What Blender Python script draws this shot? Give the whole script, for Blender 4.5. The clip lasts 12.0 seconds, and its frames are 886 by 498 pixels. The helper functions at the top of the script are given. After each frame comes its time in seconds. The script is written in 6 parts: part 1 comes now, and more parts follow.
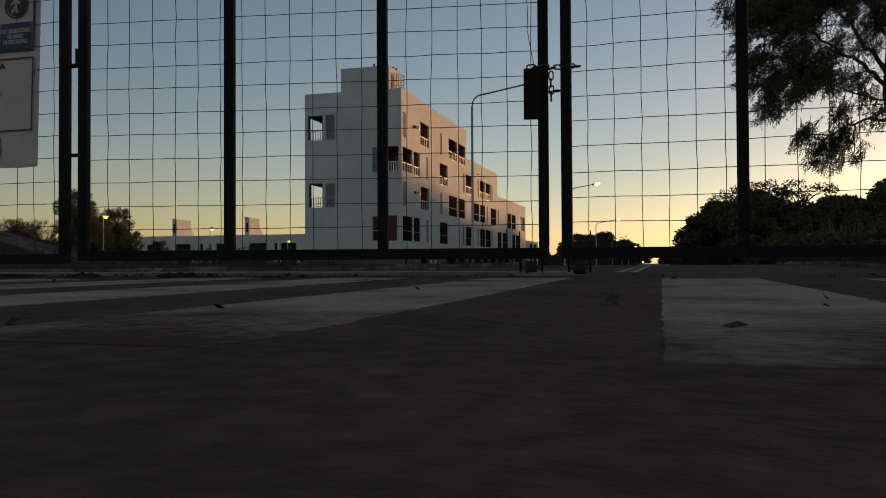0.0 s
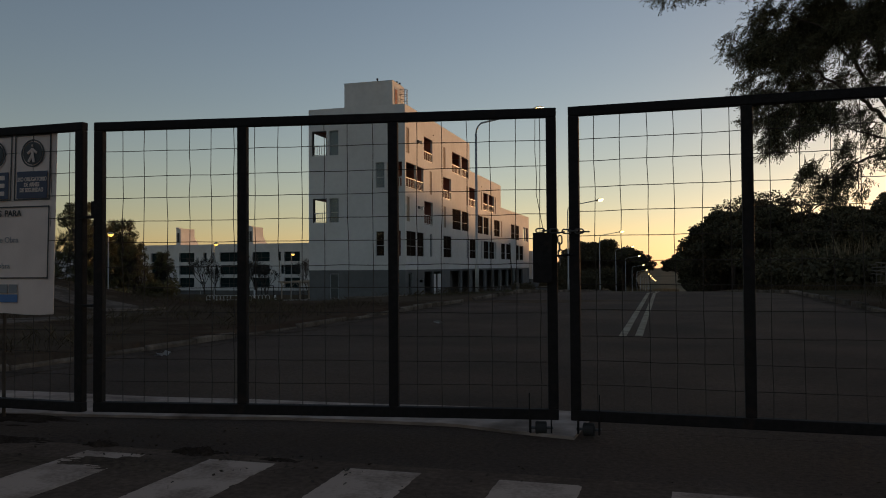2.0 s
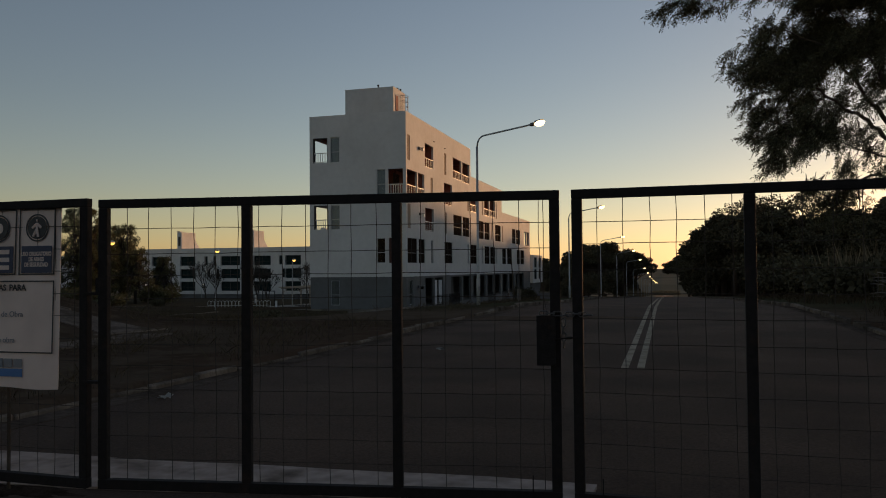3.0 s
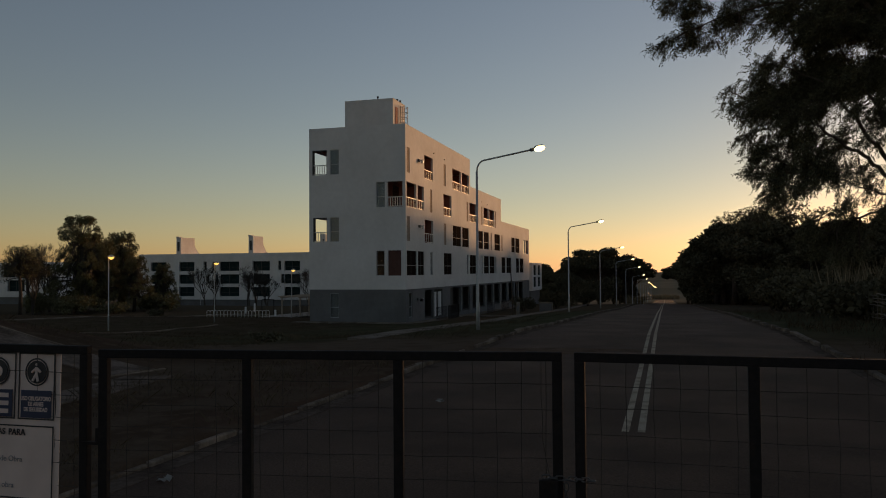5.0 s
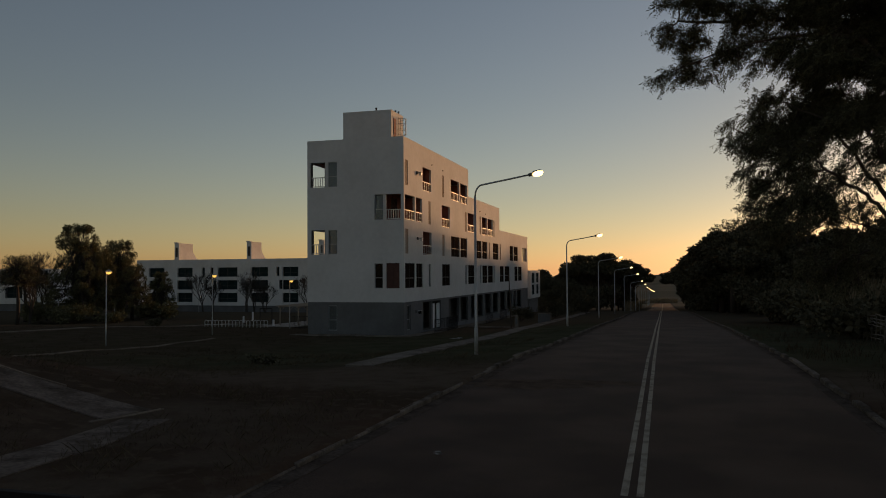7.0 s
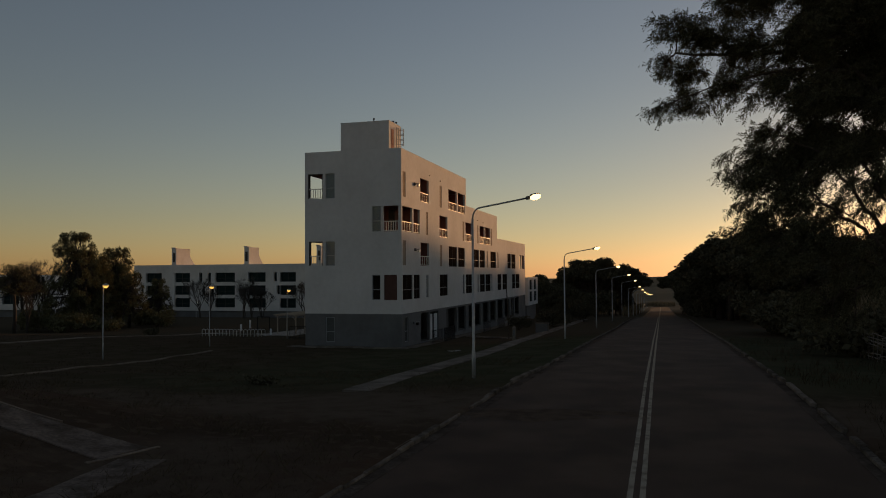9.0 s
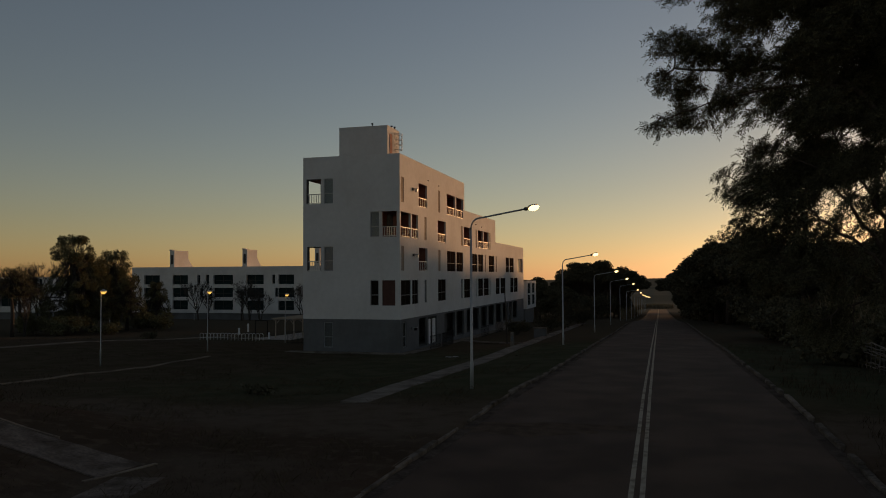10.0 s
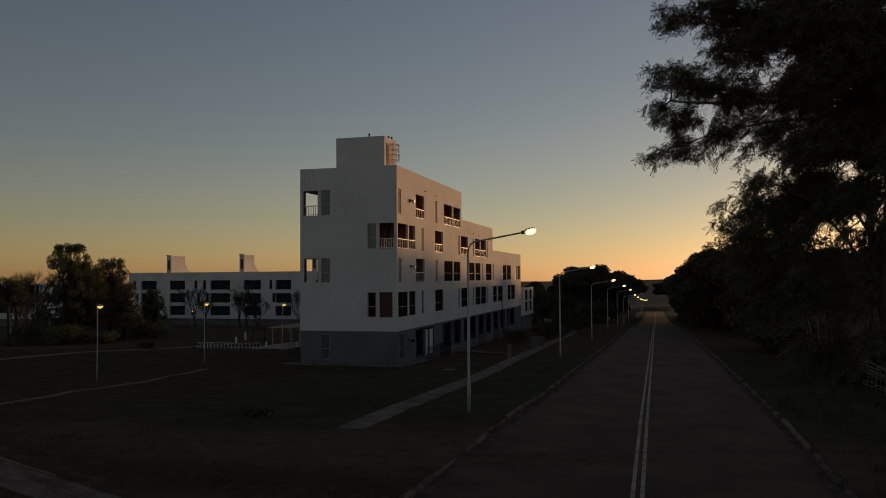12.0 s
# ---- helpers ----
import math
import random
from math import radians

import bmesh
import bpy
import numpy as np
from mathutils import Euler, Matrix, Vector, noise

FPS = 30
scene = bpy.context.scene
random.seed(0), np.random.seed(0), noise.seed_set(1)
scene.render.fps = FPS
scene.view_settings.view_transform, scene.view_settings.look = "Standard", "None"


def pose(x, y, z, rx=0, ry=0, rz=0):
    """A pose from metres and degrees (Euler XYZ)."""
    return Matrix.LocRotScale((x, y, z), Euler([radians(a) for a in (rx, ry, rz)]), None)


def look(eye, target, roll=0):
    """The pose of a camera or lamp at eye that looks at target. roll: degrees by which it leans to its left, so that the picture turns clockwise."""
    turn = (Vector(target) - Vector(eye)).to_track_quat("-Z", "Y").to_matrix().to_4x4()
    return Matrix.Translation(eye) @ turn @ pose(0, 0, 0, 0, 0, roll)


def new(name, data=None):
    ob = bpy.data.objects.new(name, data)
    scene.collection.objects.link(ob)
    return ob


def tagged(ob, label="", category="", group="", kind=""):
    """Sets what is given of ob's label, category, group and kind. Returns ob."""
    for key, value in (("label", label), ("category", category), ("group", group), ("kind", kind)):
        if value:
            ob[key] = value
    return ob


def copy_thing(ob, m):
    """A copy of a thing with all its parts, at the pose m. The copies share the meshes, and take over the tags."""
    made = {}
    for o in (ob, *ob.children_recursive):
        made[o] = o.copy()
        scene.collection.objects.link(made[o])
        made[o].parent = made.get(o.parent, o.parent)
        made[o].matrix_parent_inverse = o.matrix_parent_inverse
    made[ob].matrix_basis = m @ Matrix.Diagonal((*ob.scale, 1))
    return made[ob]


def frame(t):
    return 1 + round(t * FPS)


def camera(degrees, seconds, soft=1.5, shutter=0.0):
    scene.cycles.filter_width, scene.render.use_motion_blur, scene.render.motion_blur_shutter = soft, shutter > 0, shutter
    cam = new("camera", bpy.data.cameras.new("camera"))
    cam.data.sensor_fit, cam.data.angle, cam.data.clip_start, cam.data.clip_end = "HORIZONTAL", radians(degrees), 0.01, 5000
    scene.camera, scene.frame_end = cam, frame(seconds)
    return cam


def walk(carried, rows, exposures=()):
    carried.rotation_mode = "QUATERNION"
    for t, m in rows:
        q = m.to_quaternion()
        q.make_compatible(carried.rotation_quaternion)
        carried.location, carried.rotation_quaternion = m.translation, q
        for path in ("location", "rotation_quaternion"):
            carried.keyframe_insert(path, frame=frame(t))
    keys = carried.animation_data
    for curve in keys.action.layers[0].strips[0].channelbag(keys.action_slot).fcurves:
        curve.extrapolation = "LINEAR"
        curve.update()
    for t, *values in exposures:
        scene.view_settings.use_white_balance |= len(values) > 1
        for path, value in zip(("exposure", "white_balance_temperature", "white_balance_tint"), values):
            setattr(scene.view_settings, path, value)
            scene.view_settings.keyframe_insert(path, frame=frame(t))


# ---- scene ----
cam = camera(60.0, 12.0, 1.0)
PATH = [
    (0, (0.144, 0.119, 0.074), (-0.403, 2.042, 0.107), -0.3),
    (0.5, (0.149, 0.147, 0.296), (-0.402, 2.069, 0.334), -0.1),
    (1, (0.153, 0.094, 0.511), (-0.402, 2.014, 0.552), -0.3),
    (1.5, (0.141, 0.055, 0.726), (-0.414, 1.976, 0.769), -0.3),
    (2, (0.131, 0.033, 0.951), (-0.424, 1.954, 0.997), -0.4),
    (2.5, (0.127, 0.017, 1.177), (-0.43, 1.937, 1.225), -0.4),
    (3, (0.125, 0.008, 1.408), (-0.432, 1.928, 1.458), -0.5),
    (5, (0.114, 0.006, 2.31), (-0.441, 1.927, 2.366), -0.4),
    (5.5, (0.118, 0.002, 2.535), (-0.436, 1.922, 2.593), -0.4),
    (6, (0.119, 0.006, 2.765), (-0.434, 1.927, 2.824), -0.4),
    (6.5, (0.114, 0.023, 2.985), (-0.438, 1.945, 3.047), -0.4),
    (7, (0.12, 0.043, 3.207), (-0.431, 1.965, 3.269), -0.4),
    (9, (0.136, 0.04, 4.048), (-0.409, 1.963, 4.115), -0.4),
    (9.5, (0.136, 0.045, 4.223), (-0.407, 1.969, 4.291), -0.4),
    (10, (0.138, 0.038, 4.426), (-0.403, 1.963, 4.496), -0.3),
    (10.5, (0.15, -0.011, 4.646), (-0.389, 1.914, 4.717), -0.4),
    (11, (0.156, -0.007, 4.863), (-0.381, 1.918, 4.935), -0.3),
    (11.5, (0.179, -0.014, 5.088), (-0.357, 1.912, 5.16), -0.3),
    (12, (0.162, 0.027, 5.299), (-0.372, 1.953, 5.373), -0.4),
]
walk(cam, [(t, look(eye, target, roll)) for t, eye, target, roll in PATH],
     [(0, 0.27, 6050, 17), (3, 0.24, 6150, 19), (5.5, -0.02, 6300, 20), (9.5, -0.3, 6450, 20), (12, -0.41, 6450, 20)])

# ---- world and sun ----
SUN_AZ, SUN_EL = 25.0, 2.35
world = bpy.data.worlds.new("world")
scene.world = world
world.use_nodes = True
wn = world.node_tree
sky = wn.nodes.new("ShaderNodeTexSky")
sky.sky_type, sky.sun_disc = "NISHITA", False
sky.sun_elevation, sky.sun_rotation = radians(SUN_EL), radians(SUN_AZ)
sky.altitude, sky.air_density, sky.dust_density, sky.ozone_density = 100, 0.95, 0.3, 1.3
bg = wn.nodes["Background"]
bg.inputs["Strength"].default_value = 0.15
soft = wn.nodes.new("ShaderNodeHueSaturation")
soft.inputs["Saturation"].default_value = 0.83
wn.links.new(sky.outputs["Color"], soft.inputs["Color"])
wn.links.new(soft.outputs["Color"], bg.inputs["Color"])

sun = new("sun", bpy.data.lights.new("sun", "SUN"))
sun.data.energy, sun.data.angle, sun.data.color = 2.4, radians(2.5), (1.0, 0.52, 0.19)
az, el = radians(SUN_AZ), radians(SUN_EL)
toward = Vector((math.sin(az) * math.cos(el), math.cos(az) * math.cos(el), math.sin(el)))
sun.matrix_world = look(toward * 300, (0, 0, 0))


# ---- materials ----
def material(name, color, rough=0.8, metal=0.0, noise_scale=None, noise_amount=0.3, second=None, second_scale=1.0,
             bump=0.0, bump_scale=40.0, by_object=0.0, by_island=0.0, low=0.4, high=0.65, spec=0.5):
    m = bpy.data.materials.new(name)
    m.use_nodes = True
    t = m.node_tree
    b = t.nodes["Principled BSDF"]
    b.inputs["Roughness"].default_value, b.inputs["Metallic"].default_value = rough, metal
    b.inputs["Specular IOR Level"].default_value = spec
    co = t.nodes.new("ShaderNodeTexCoord").outputs["Object"]
    if by_object or by_island:
        co = t.nodes.new("ShaderNodeNewGeometry").outputs["Position"]
    rgb = t.nodes.new("ShaderNodeRGB")
    rgb.outputs[0].default_value = (*color, 1)
    out = rgb.outputs[0]
    if second:
        n = t.nodes.new("ShaderNodeTexNoise")
        n.inputs["Scale"].default_value, n.inputs["Detail"].default_value = second_scale, 6
        t.links.new(co, n.inputs["Vector"])
        r = t.nodes.new("ShaderNodeMapRange")
        r.inputs["From Min"].default_value, r.inputs["From Max"].default_value = low, high
        t.links.new(n.outputs["Fac"], r.inputs["Value"])
        mx = t.nodes.new("ShaderNodeMixRGB")
        mx.inputs["Color2"].default_value = (*second, 1)
        t.links.new(r.outputs["Result"], mx.inputs["Fac"])
        t.links.new(out, mx.inputs["Color1"])
        out = mx.outputs["Color"]
    if noise_scale:
        n = t.nodes.new("ShaderNodeTexNoise")
        n.inputs["Scale"].default_value, n.inputs["Detail"].default_value = noise_scale, 8
        t.links.new(co, n.inputs["Vector"])
        r = t.nodes.new("ShaderNodeMapRange")
        r.inputs["From Min"].default_value, r.inputs["From Max"].default_value = 0.25, 0.75
        r.inputs["To Min"].default_value, r.inputs["To Max"].default_value = 1 - noise_amount, 1 + noise_amount
        t.links.new(n.outputs["Fac"], r.inputs["Value"])
        mx = t.nodes.new("ShaderNodeVectorMath")
        mx.operation = "SCALE"
        t.links.new(out, mx.inputs[0])
        t.links.new(r.outputs["Result"], mx.inputs["Scale"])
        out = mx.outputs["Vector"]
    if by_object or by_island:
        src = t.nodes.new("ShaderNodeObjectInfo").outputs["Random"] if by_object else \
            t.nodes.new("ShaderNodeNewGeometry").outputs["Random Per Island"]
        r = t.nodes.new("ShaderNodeMapRange")
        a = by_object or by_island
        r.inputs["To Min"].default_value, r.inputs["To Max"].default_value = 1 - a, 1 + a
        t.links.new(src, r.inputs["Value"])
        mx = t.nodes.new("ShaderNodeVectorMath")
        mx.operation = "SCALE"
        t.links.new(out, mx.inputs[0])
        t.links.new(r.outputs["Result"], mx.inputs["Scale"])
        out = mx.outputs["Vector"]
    t.links.new(out, b.inputs["Base Color"])
    if bump:
        n = t.nodes.new("ShaderNodeTexNoise")
        n.inputs["Scale"].default_value, n.inputs["Detail"].default_value = bump_scale, 5
        t.links.new(co, n.inputs["Vector"])
        bp = t.nodes.new("ShaderNodeBump")
        bp.inputs["Strength"].default_value, bp.inputs["Distance"].default_value = min(1, bump), 0.02
        t.links.new(n.outputs["Fac"], bp.inputs["Height"])
        t.links.new(bp.outputs["Normal"], b.inputs["Normal"])
    return m


def glow(name, color, strength):
    m = bpy.data.materials.new(name)
    m.use_nodes = True
    b = m.node_tree.nodes["Principled BSDF"]
    b.inputs["Base Color"].default_value = (*color, 1)
    b.inputs["Emission Color"].default_value = (*color, 1)
    b.inputs["Emission Strength"].default_value = strength
    return m


def glass(name, color=(0.9, 0.95, 0.95), rough=0.02):
    m = bpy.data.materials.new(name)
    m.use_nodes = True
    b = m.node_tree.nodes["Principled BSDF"]
    b.inputs["Base Color"].default_value = (*color, 1)
    b.inputs["Roughness"].default_value = rough
    b.inputs["Transmission Weight"].default_value = 1.0
    b.inputs["IOR"].default_value = 1.25
    return m


M_ASPHALT = material("asphalt", (0.067, 0.043, 0.031), 0.88, 0, 40, 0.4, (0.106, 0.069, 0.049), 0.42, 0.5, 160, spec=0.11)
M_STREET = material("worn_asphalt", (0.1, 0.068, 0.05), 1.0, 0, 30, 0.35, (0.16, 0.108, 0.078), 3.0, 0.5, 90, spec=0.04, low=0.36, high=0.7)
M_PAINT = material("road_paint", (0.41, 0.325, 0.275), 0.8, 0, 7, 0.3, (0.12, 0.09, 0.07), 2.2, 0.3, 150, low=0.5, high=0.74, spec=0.0)
M_LINE = material("line_paint", (0.44, 0.37, 0.28), 0.9, 0, 40, 0.2, (0.25, 0.205, 0.155), 3.0, 0.3, 150, low=0.46, high=0.66, spec=0.0)
M_CONCRETE = material("concrete", (0.225, 0.19, 0.155), 0.95, 0, 12, 0.25, (0.12, 0.1, 0.08), 1.1, 0.4, 60, spec=0.0)
M_OLDPATH = material("earthy_concrete", (0.2, 0.155, 0.124), 1.0, 0, 12, 0.3, (0.085, 0.066, 0.051), 1.4, 0.5, 50, low=0.38, high=0.66, spec=0.0)
M_PALE = material("pale_concrete", (0.4, 0.35, 0.3), 0.95, 0, 12, 0.25, spec=0.0)
M_KERB = material("kerb_concrete", (0.2, 0.163, 0.132), 0.9, 0, 14, 0.3, (0.09, 0.072, 0.056), 1.6, 0.4, 50, by_object=0.25, spec=0.0)
M_EDGING = material("edging_concrete", (0.27, 0.21, 0.16), 0.95, 0, 12, 0.25, (0.17, 0.13, 0.1), 0.9, spec=0.0)
M_WALL = material("white_render", (0.67, 0.66, 0.645), 0.85, 0, 2.5, 0.05, (0.6, 0.588, 0.57), 0.25, 0.15, 60, spec=0.3)
M_FARWALL = material("far_render", (0.66, 0.64, 0.61), 0.85, 0, 1.5, 0.06, (0.57, 0.55, 0.52), 0.2, spec=0.3)
M_GREY = material("grey_render", (0.152, 0.153, 0.152), 0.85, 0, 2.5, 0.08, (0.122, 0.121, 0.119), 0.4, 0.15, 60, spec=0.3)
M_LOGGIA = material("loggia_paint", (0.3, 0.125, 0.095), 0.85, 0, 3, 0.1)
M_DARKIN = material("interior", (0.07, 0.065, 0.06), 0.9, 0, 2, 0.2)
M_FRAME = material("window_frame", (0.38, 0.39, 0.4), 0.5, 0.0, 20, 0.05)
M_RAIL = material("rail_paint", (0.72, 0.69, 0.64), 0.5, 0.0, 20, 0.08)
M_BLACK = material("black_steel", (0.018, 0.015, 0.014), 0.8, 0.0, 30, 0.3, (0.034, 0.022, 0.015), 9, 0.2, 90, low=0.6, high=0.8, spec=0.2)
M_WIRE = material("dark_wire", (0.07, 0.056, 0.046), 0.8, 0.0, 30, 0.3, spec=0.1)
M_CHAIN = material("chain_steel", (0.12, 0.115, 0.11), 0.5, 0.7, 30, 0.3)
M_POLE = material("galvanised", (0.42, 0.42, 0.41), 0.5, 0.3, 8, 0.12)
M_WICKER = material("dry_cane", (0.15, 0.125, 0.1), 0.85, 0, 12, 0.35, by_object=0.3)
M_BARK = material("bark", (0.085, 0.066, 0.052), 0.95, 0, 9, 0.35, bump=0.8, bump_scale=25, spec=0.0)
M_LEAF = material("leaf", (0.1, 0.092, 0.054), 0.8, by_island=0.5, spec=0.0)
M_LEAF_FAR = material("far_leaf", (0.1, 0.089, 0.056), 0.9, by_island=0.5, spec=0.0)
# Garden leaves: paler colour stands in for the brighter light on that side.
M_LEAF_LEFT = material("lit_leaf", (0.15, 0.145, 0.082), 0.8, by_island=0.5, spec=0.0)

def let_light_through(m, share, color):
    """Leaves pass part of the light that falls on their far side."""
    t = m.node_tree
    out = t.nodes["Material Output"]
    tr = t.nodes.new("ShaderNodeBsdfTranslucent")
    tr.inputs["Color"].default_value = (*color, 1)
    mx = t.nodes.new("ShaderNodeMixShader")
    mx.inputs["Fac"].default_value = share
    t.links.new(t.nodes["Principled BSDF"].outputs["BSDF"], mx.inputs[1])
    t.links.new(tr.outputs["BSDF"], mx.inputs[2])
    t.links.new(mx.outputs["Shader"], out.inputs["Surface"])


let_light_through(M_LEAF_LEFT, 0.22, (0.11, 0.105, 0.05))
M_TWIG = material("bare_twig", (0.05, 0.04, 0.032), 0.9)
M_BLADE = material("grass_blade", (0.072, 0.053, 0.032), 0.9, by_island=0.5, spec=0.0)
M_DRY = material("dry_grass", (0.2, 0.155, 0.095), 0.95, by_island=0.4, spec=0.0)
M_WEED = material("dry_weed", (0.1, 0.078, 0.048), 0.95, by_island=0.4, spec=0.0)
M_SIGN = material("sign_white", (0.76, 0.61, 0.53), 0.6, 0, 6, 0.05, (0.66, 0.52, 0.45), 2.0, spec=0.3)
M_INK = material("sign_black", (0.02, 0.02, 0.022), 0.5)
M_NAVY = material("sign_navy", (0.025, 0.035, 0.075), 0.5)
M_BLUE = material("sign_blue", (0.06, 0.16, 0.36), 0.5)
M_GREYINK = material("sign_grey", (0.22, 0.22, 0.23), 0.5)
M_WHITE = material("white_enamel", (0.75, 0.75, 0.74), 0.4)
M_GLOSS = material("gloss_enamel", (0.82, 0.82, 0.8), 0.28)
M_RUBBER = material("rubber", (0.03, 0.028, 0.026), 0.8)
M_LITTER = material("pale_litter", (0.5, 0.49, 0.46), 0.7)
M_GLASS = glass("window_glass")
M_TEAL = material("dark_window_glass", (0.02, 0.034, 0.034), 0.6, 0, 0.8, 0.3, spec=0.0)
M_SODIUM = glow("sodium_lamp", (1.0, 0.66, 0.24), 4.2)
M_PATHGLOW = glow("path_lamp_glow", (1.0, 0.85, 0.62), 2.0)
M_SOFTLAMP = glow("garden_lamp", (1.0, 0.55, 0.1), 1.6)


def worn_paint():
    """Crossing paint, scuffed through to the asphalt in patches, and fading to its colour towards the near end."""
    m = bpy.data.materials.new("crossing_paint")
    m.use_nodes = True
    t = m.node_tree
    b = t.nodes["Principled BSDF"]
    b.inputs["Roughness"].default_value, b.inputs["Specular IOR Level"].default_value = 1.0, 0.0
    pos = t.nodes.new("ShaderNodeNewGeometry").outputs["Position"]
    sep = t.nodes.new("ShaderNodeSeparateXYZ")
    t.links.new(pos, sep.inputs[0])

    def nz(scale, detail):
        n = t.nodes.new("ShaderNodeTexNoise")
        n.inputs["Scale"].default_value, n.inputs["Detail"].default_value = scale, detail
        t.links.new(pos, n.inputs["Vector"])
        return n.outputs["Fac"]

    def rng(v, a, c, lo, hi):
        r = t.nodes.new("ShaderNodeMapRange")
        for k, x in (("From Min", a), ("From Max", c), ("To Min", lo), ("To Max", hi)):
            r.inputs[k].default_value = x
        t.links.new(v, r.inputs["Value"])
        return r.outputs["Result"]

    def add(a, c):
        n = t.nodes.new("ShaderNodeMath")
        t.links.new(a, n.inputs[0])
        t.links.new(c, n.inputs[1])
        return n.outputs[0]

    wear = add(add(rng(nz(3.4, 10), 0.3, 0.7, -0.52, 0.52), rng(nz(45.0, 6), 0.3, 0.7, -0.2, 0.2)), rng(sep.outputs["Y"], 0.7, 1.4, 0.9, 0.2))
    mx = t.nodes.new("ShaderNodeMixRGB")
    mx.inputs["Color1"].default_value, mx.inputs["Color2"].default_value = (0.5, 0.365, 0.285, 1), (0.125, 0.086, 0.063, 1)
    t.links.new(rng(wear, 0.05, 1.0, 0.0, 1.0), mx.inputs["Fac"])
    t.links.new(mx.outputs["Color"], b.inputs["Base Color"])
    bp = t.nodes.new("ShaderNodeBump")
    bp.inputs["Strength"].default_value, bp.inputs["Distance"].default_value = 0.4, 0.01
    t.links.new(nz(120.0, 4), bp.inputs["Height"])
    t.links.new(bp.outputs["Normal"], b.inputs["Normal"])
    return m


M_CROSSING = worn_paint()


def ground_material():
    """Grass, bare earth and a worn track across the verge."""
    m = bpy.data.materials.new("ground")
    m.use_nodes = True
    t = m.node_tree
    b = t.nodes["Principled BSDF"]
    b.inputs["Roughness"].default_value = 1.0
    b.inputs["Specular IOR Level"].default_value = 0.0
    pos = t.nodes.new("ShaderNodeNewGeometry").outputs["Position"]

    def nz(scale, detail=6):
        n = t.nodes.new("ShaderNodeTexNoise")
        n.inputs["Scale"].default_value, n.inputs["Detail"].default_value = scale, detail
        t.links.new(pos, n.inputs["Vector"])
        return n.outputs["Fac"]

    def rng(v, a, c, lo=0.0, hi=1.0):
        r = t.nodes.new("ShaderNodeMapRange")
        r.interpolation_type = "SMOOTHSTEP"
        for k, x in (("From Min", a), ("From Max", c), ("To Min", lo), ("To Max", hi)):
            r.inputs[k].default_value = x
        t.links.new(v, r.inputs["Value"])
        return r.outputs["Result"]

    def op(kind, a, c):
        n = t.nodes.new("ShaderNodeMath")
        n.operation = kind
        for i, v in enumerate((a, c)):
            if isinstance(v, (int, float)):
                n.inputs[i].default_value = v
            else:
                t.links.new(v, n.inputs[i])
        return n.outputs[0]

    def mix(f, a, c):
        n = t.nodes.new("ShaderNodeMixRGB")
        t.links.new(f, n.inputs["Fac"])
        for k, v in (("Color1", a), ("Color2", c)):
            if isinstance(v, tuple):
                n.inputs[k].default_value = (*v, 1)
            else:
                t.links.new(v, n.inputs[k])
        return n.outputs["Color"]

    sep = t.nodes.new("ShaderNodeSeparateXYZ")
    t.links.new(pos, sep.inputs[0])
    x, y = sep.outputs["X"], sep.outputs["Y"]
    wob = op("MULTIPLY", op("SUBTRACT", nz(0.35), 0.5), 5.0)
    yw = op("ADD", y, wob)
    track = op("MULTIPLY", rng(yw, 19.0, 21.5), rng(yw, 25.0, 27.0, 1, 0))
    track = op("MULTIPLY", track, rng(x, -34.0, -20.0))
    side = op("MULTIPLY", rng(yw, 11.5, 13.0), rng(yw, 16.5, 18.0, 1, 0))
    side = op("MULTIPLY", side, op("MULTIPLY", rng(x, -13.0, -11.0), rng(x, -9.0, -6.5, 1, 0)))
    track = op("MAXIMUM", track, op("MULTIPLY", side, 0.7))
    track = op("MULTIPLY", track, rng(nz(1.2), 0.3, 0.6, 0.35, 1.0))
    grass = mix(rng(nz(0.25), 0.42, 0.6), (0.07, 0.048, 0.032), (0.088, 0.057, 0.039))
    grass = mix(rng(nz(2.5), 0.5, 0.68), grass, (0.105, 0.074, 0.05))
    near = op("MULTIPLY", rng(y, 10.0, 20.0, 0.6, 0.0), rng(nz(0.8), 0.4, 0.6))
    lawn = mix(rng(nz(0.5), 0.4, 0.62), (0.071, 0.056, 0.034), (0.09, 0.066, 0.044))
    lawn = mix(rng(x, -30.0, -18.0), lawn, mix(rng(nz(0.5), 0.4, 0.62), (0.06, 0.06, 0.034), (0.078, 0.07, 0.042)))
    grass = mix(op("MULTIPLY", rng(y, 22.0, 32.0), rng(y, 58.0, 75.0, 1, 0)), grass, lawn)
    grass = mix(op("MULTIPLY", rng(y, 62.0, 80.0), 0.75), grass, (0.083, 0.07, 0.046))
    earth = mix(nz(14.0), (0.09, 0.065, 0.046), (0.14, 0.108, 0.078))
    color = mix(op("MAXIMUM", track, near), grass, earth)
    # Paler dry-field tone beyond 260 m, standing in for haze as well.
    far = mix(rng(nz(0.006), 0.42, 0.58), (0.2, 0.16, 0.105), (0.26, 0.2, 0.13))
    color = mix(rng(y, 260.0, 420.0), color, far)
    t.links.new(color, b.inputs["Base Color"])
    bp = t.nodes.new("ShaderNodeBump")
    bp.inputs["Strength"].default_value, bp.inputs["Distance"].default_value = 0.9, 0.06
    t.links.new(nz(9.0, 8), bp.inputs["Height"])
    t.links.new(rng(y, 40.0, 160.0, 0.9, 0.0), bp.inputs["Strength"])
    t.links.new(bp.outputs["Normal"], b.inputs["Normal"])
    return m


M_GROUND = ground_material()


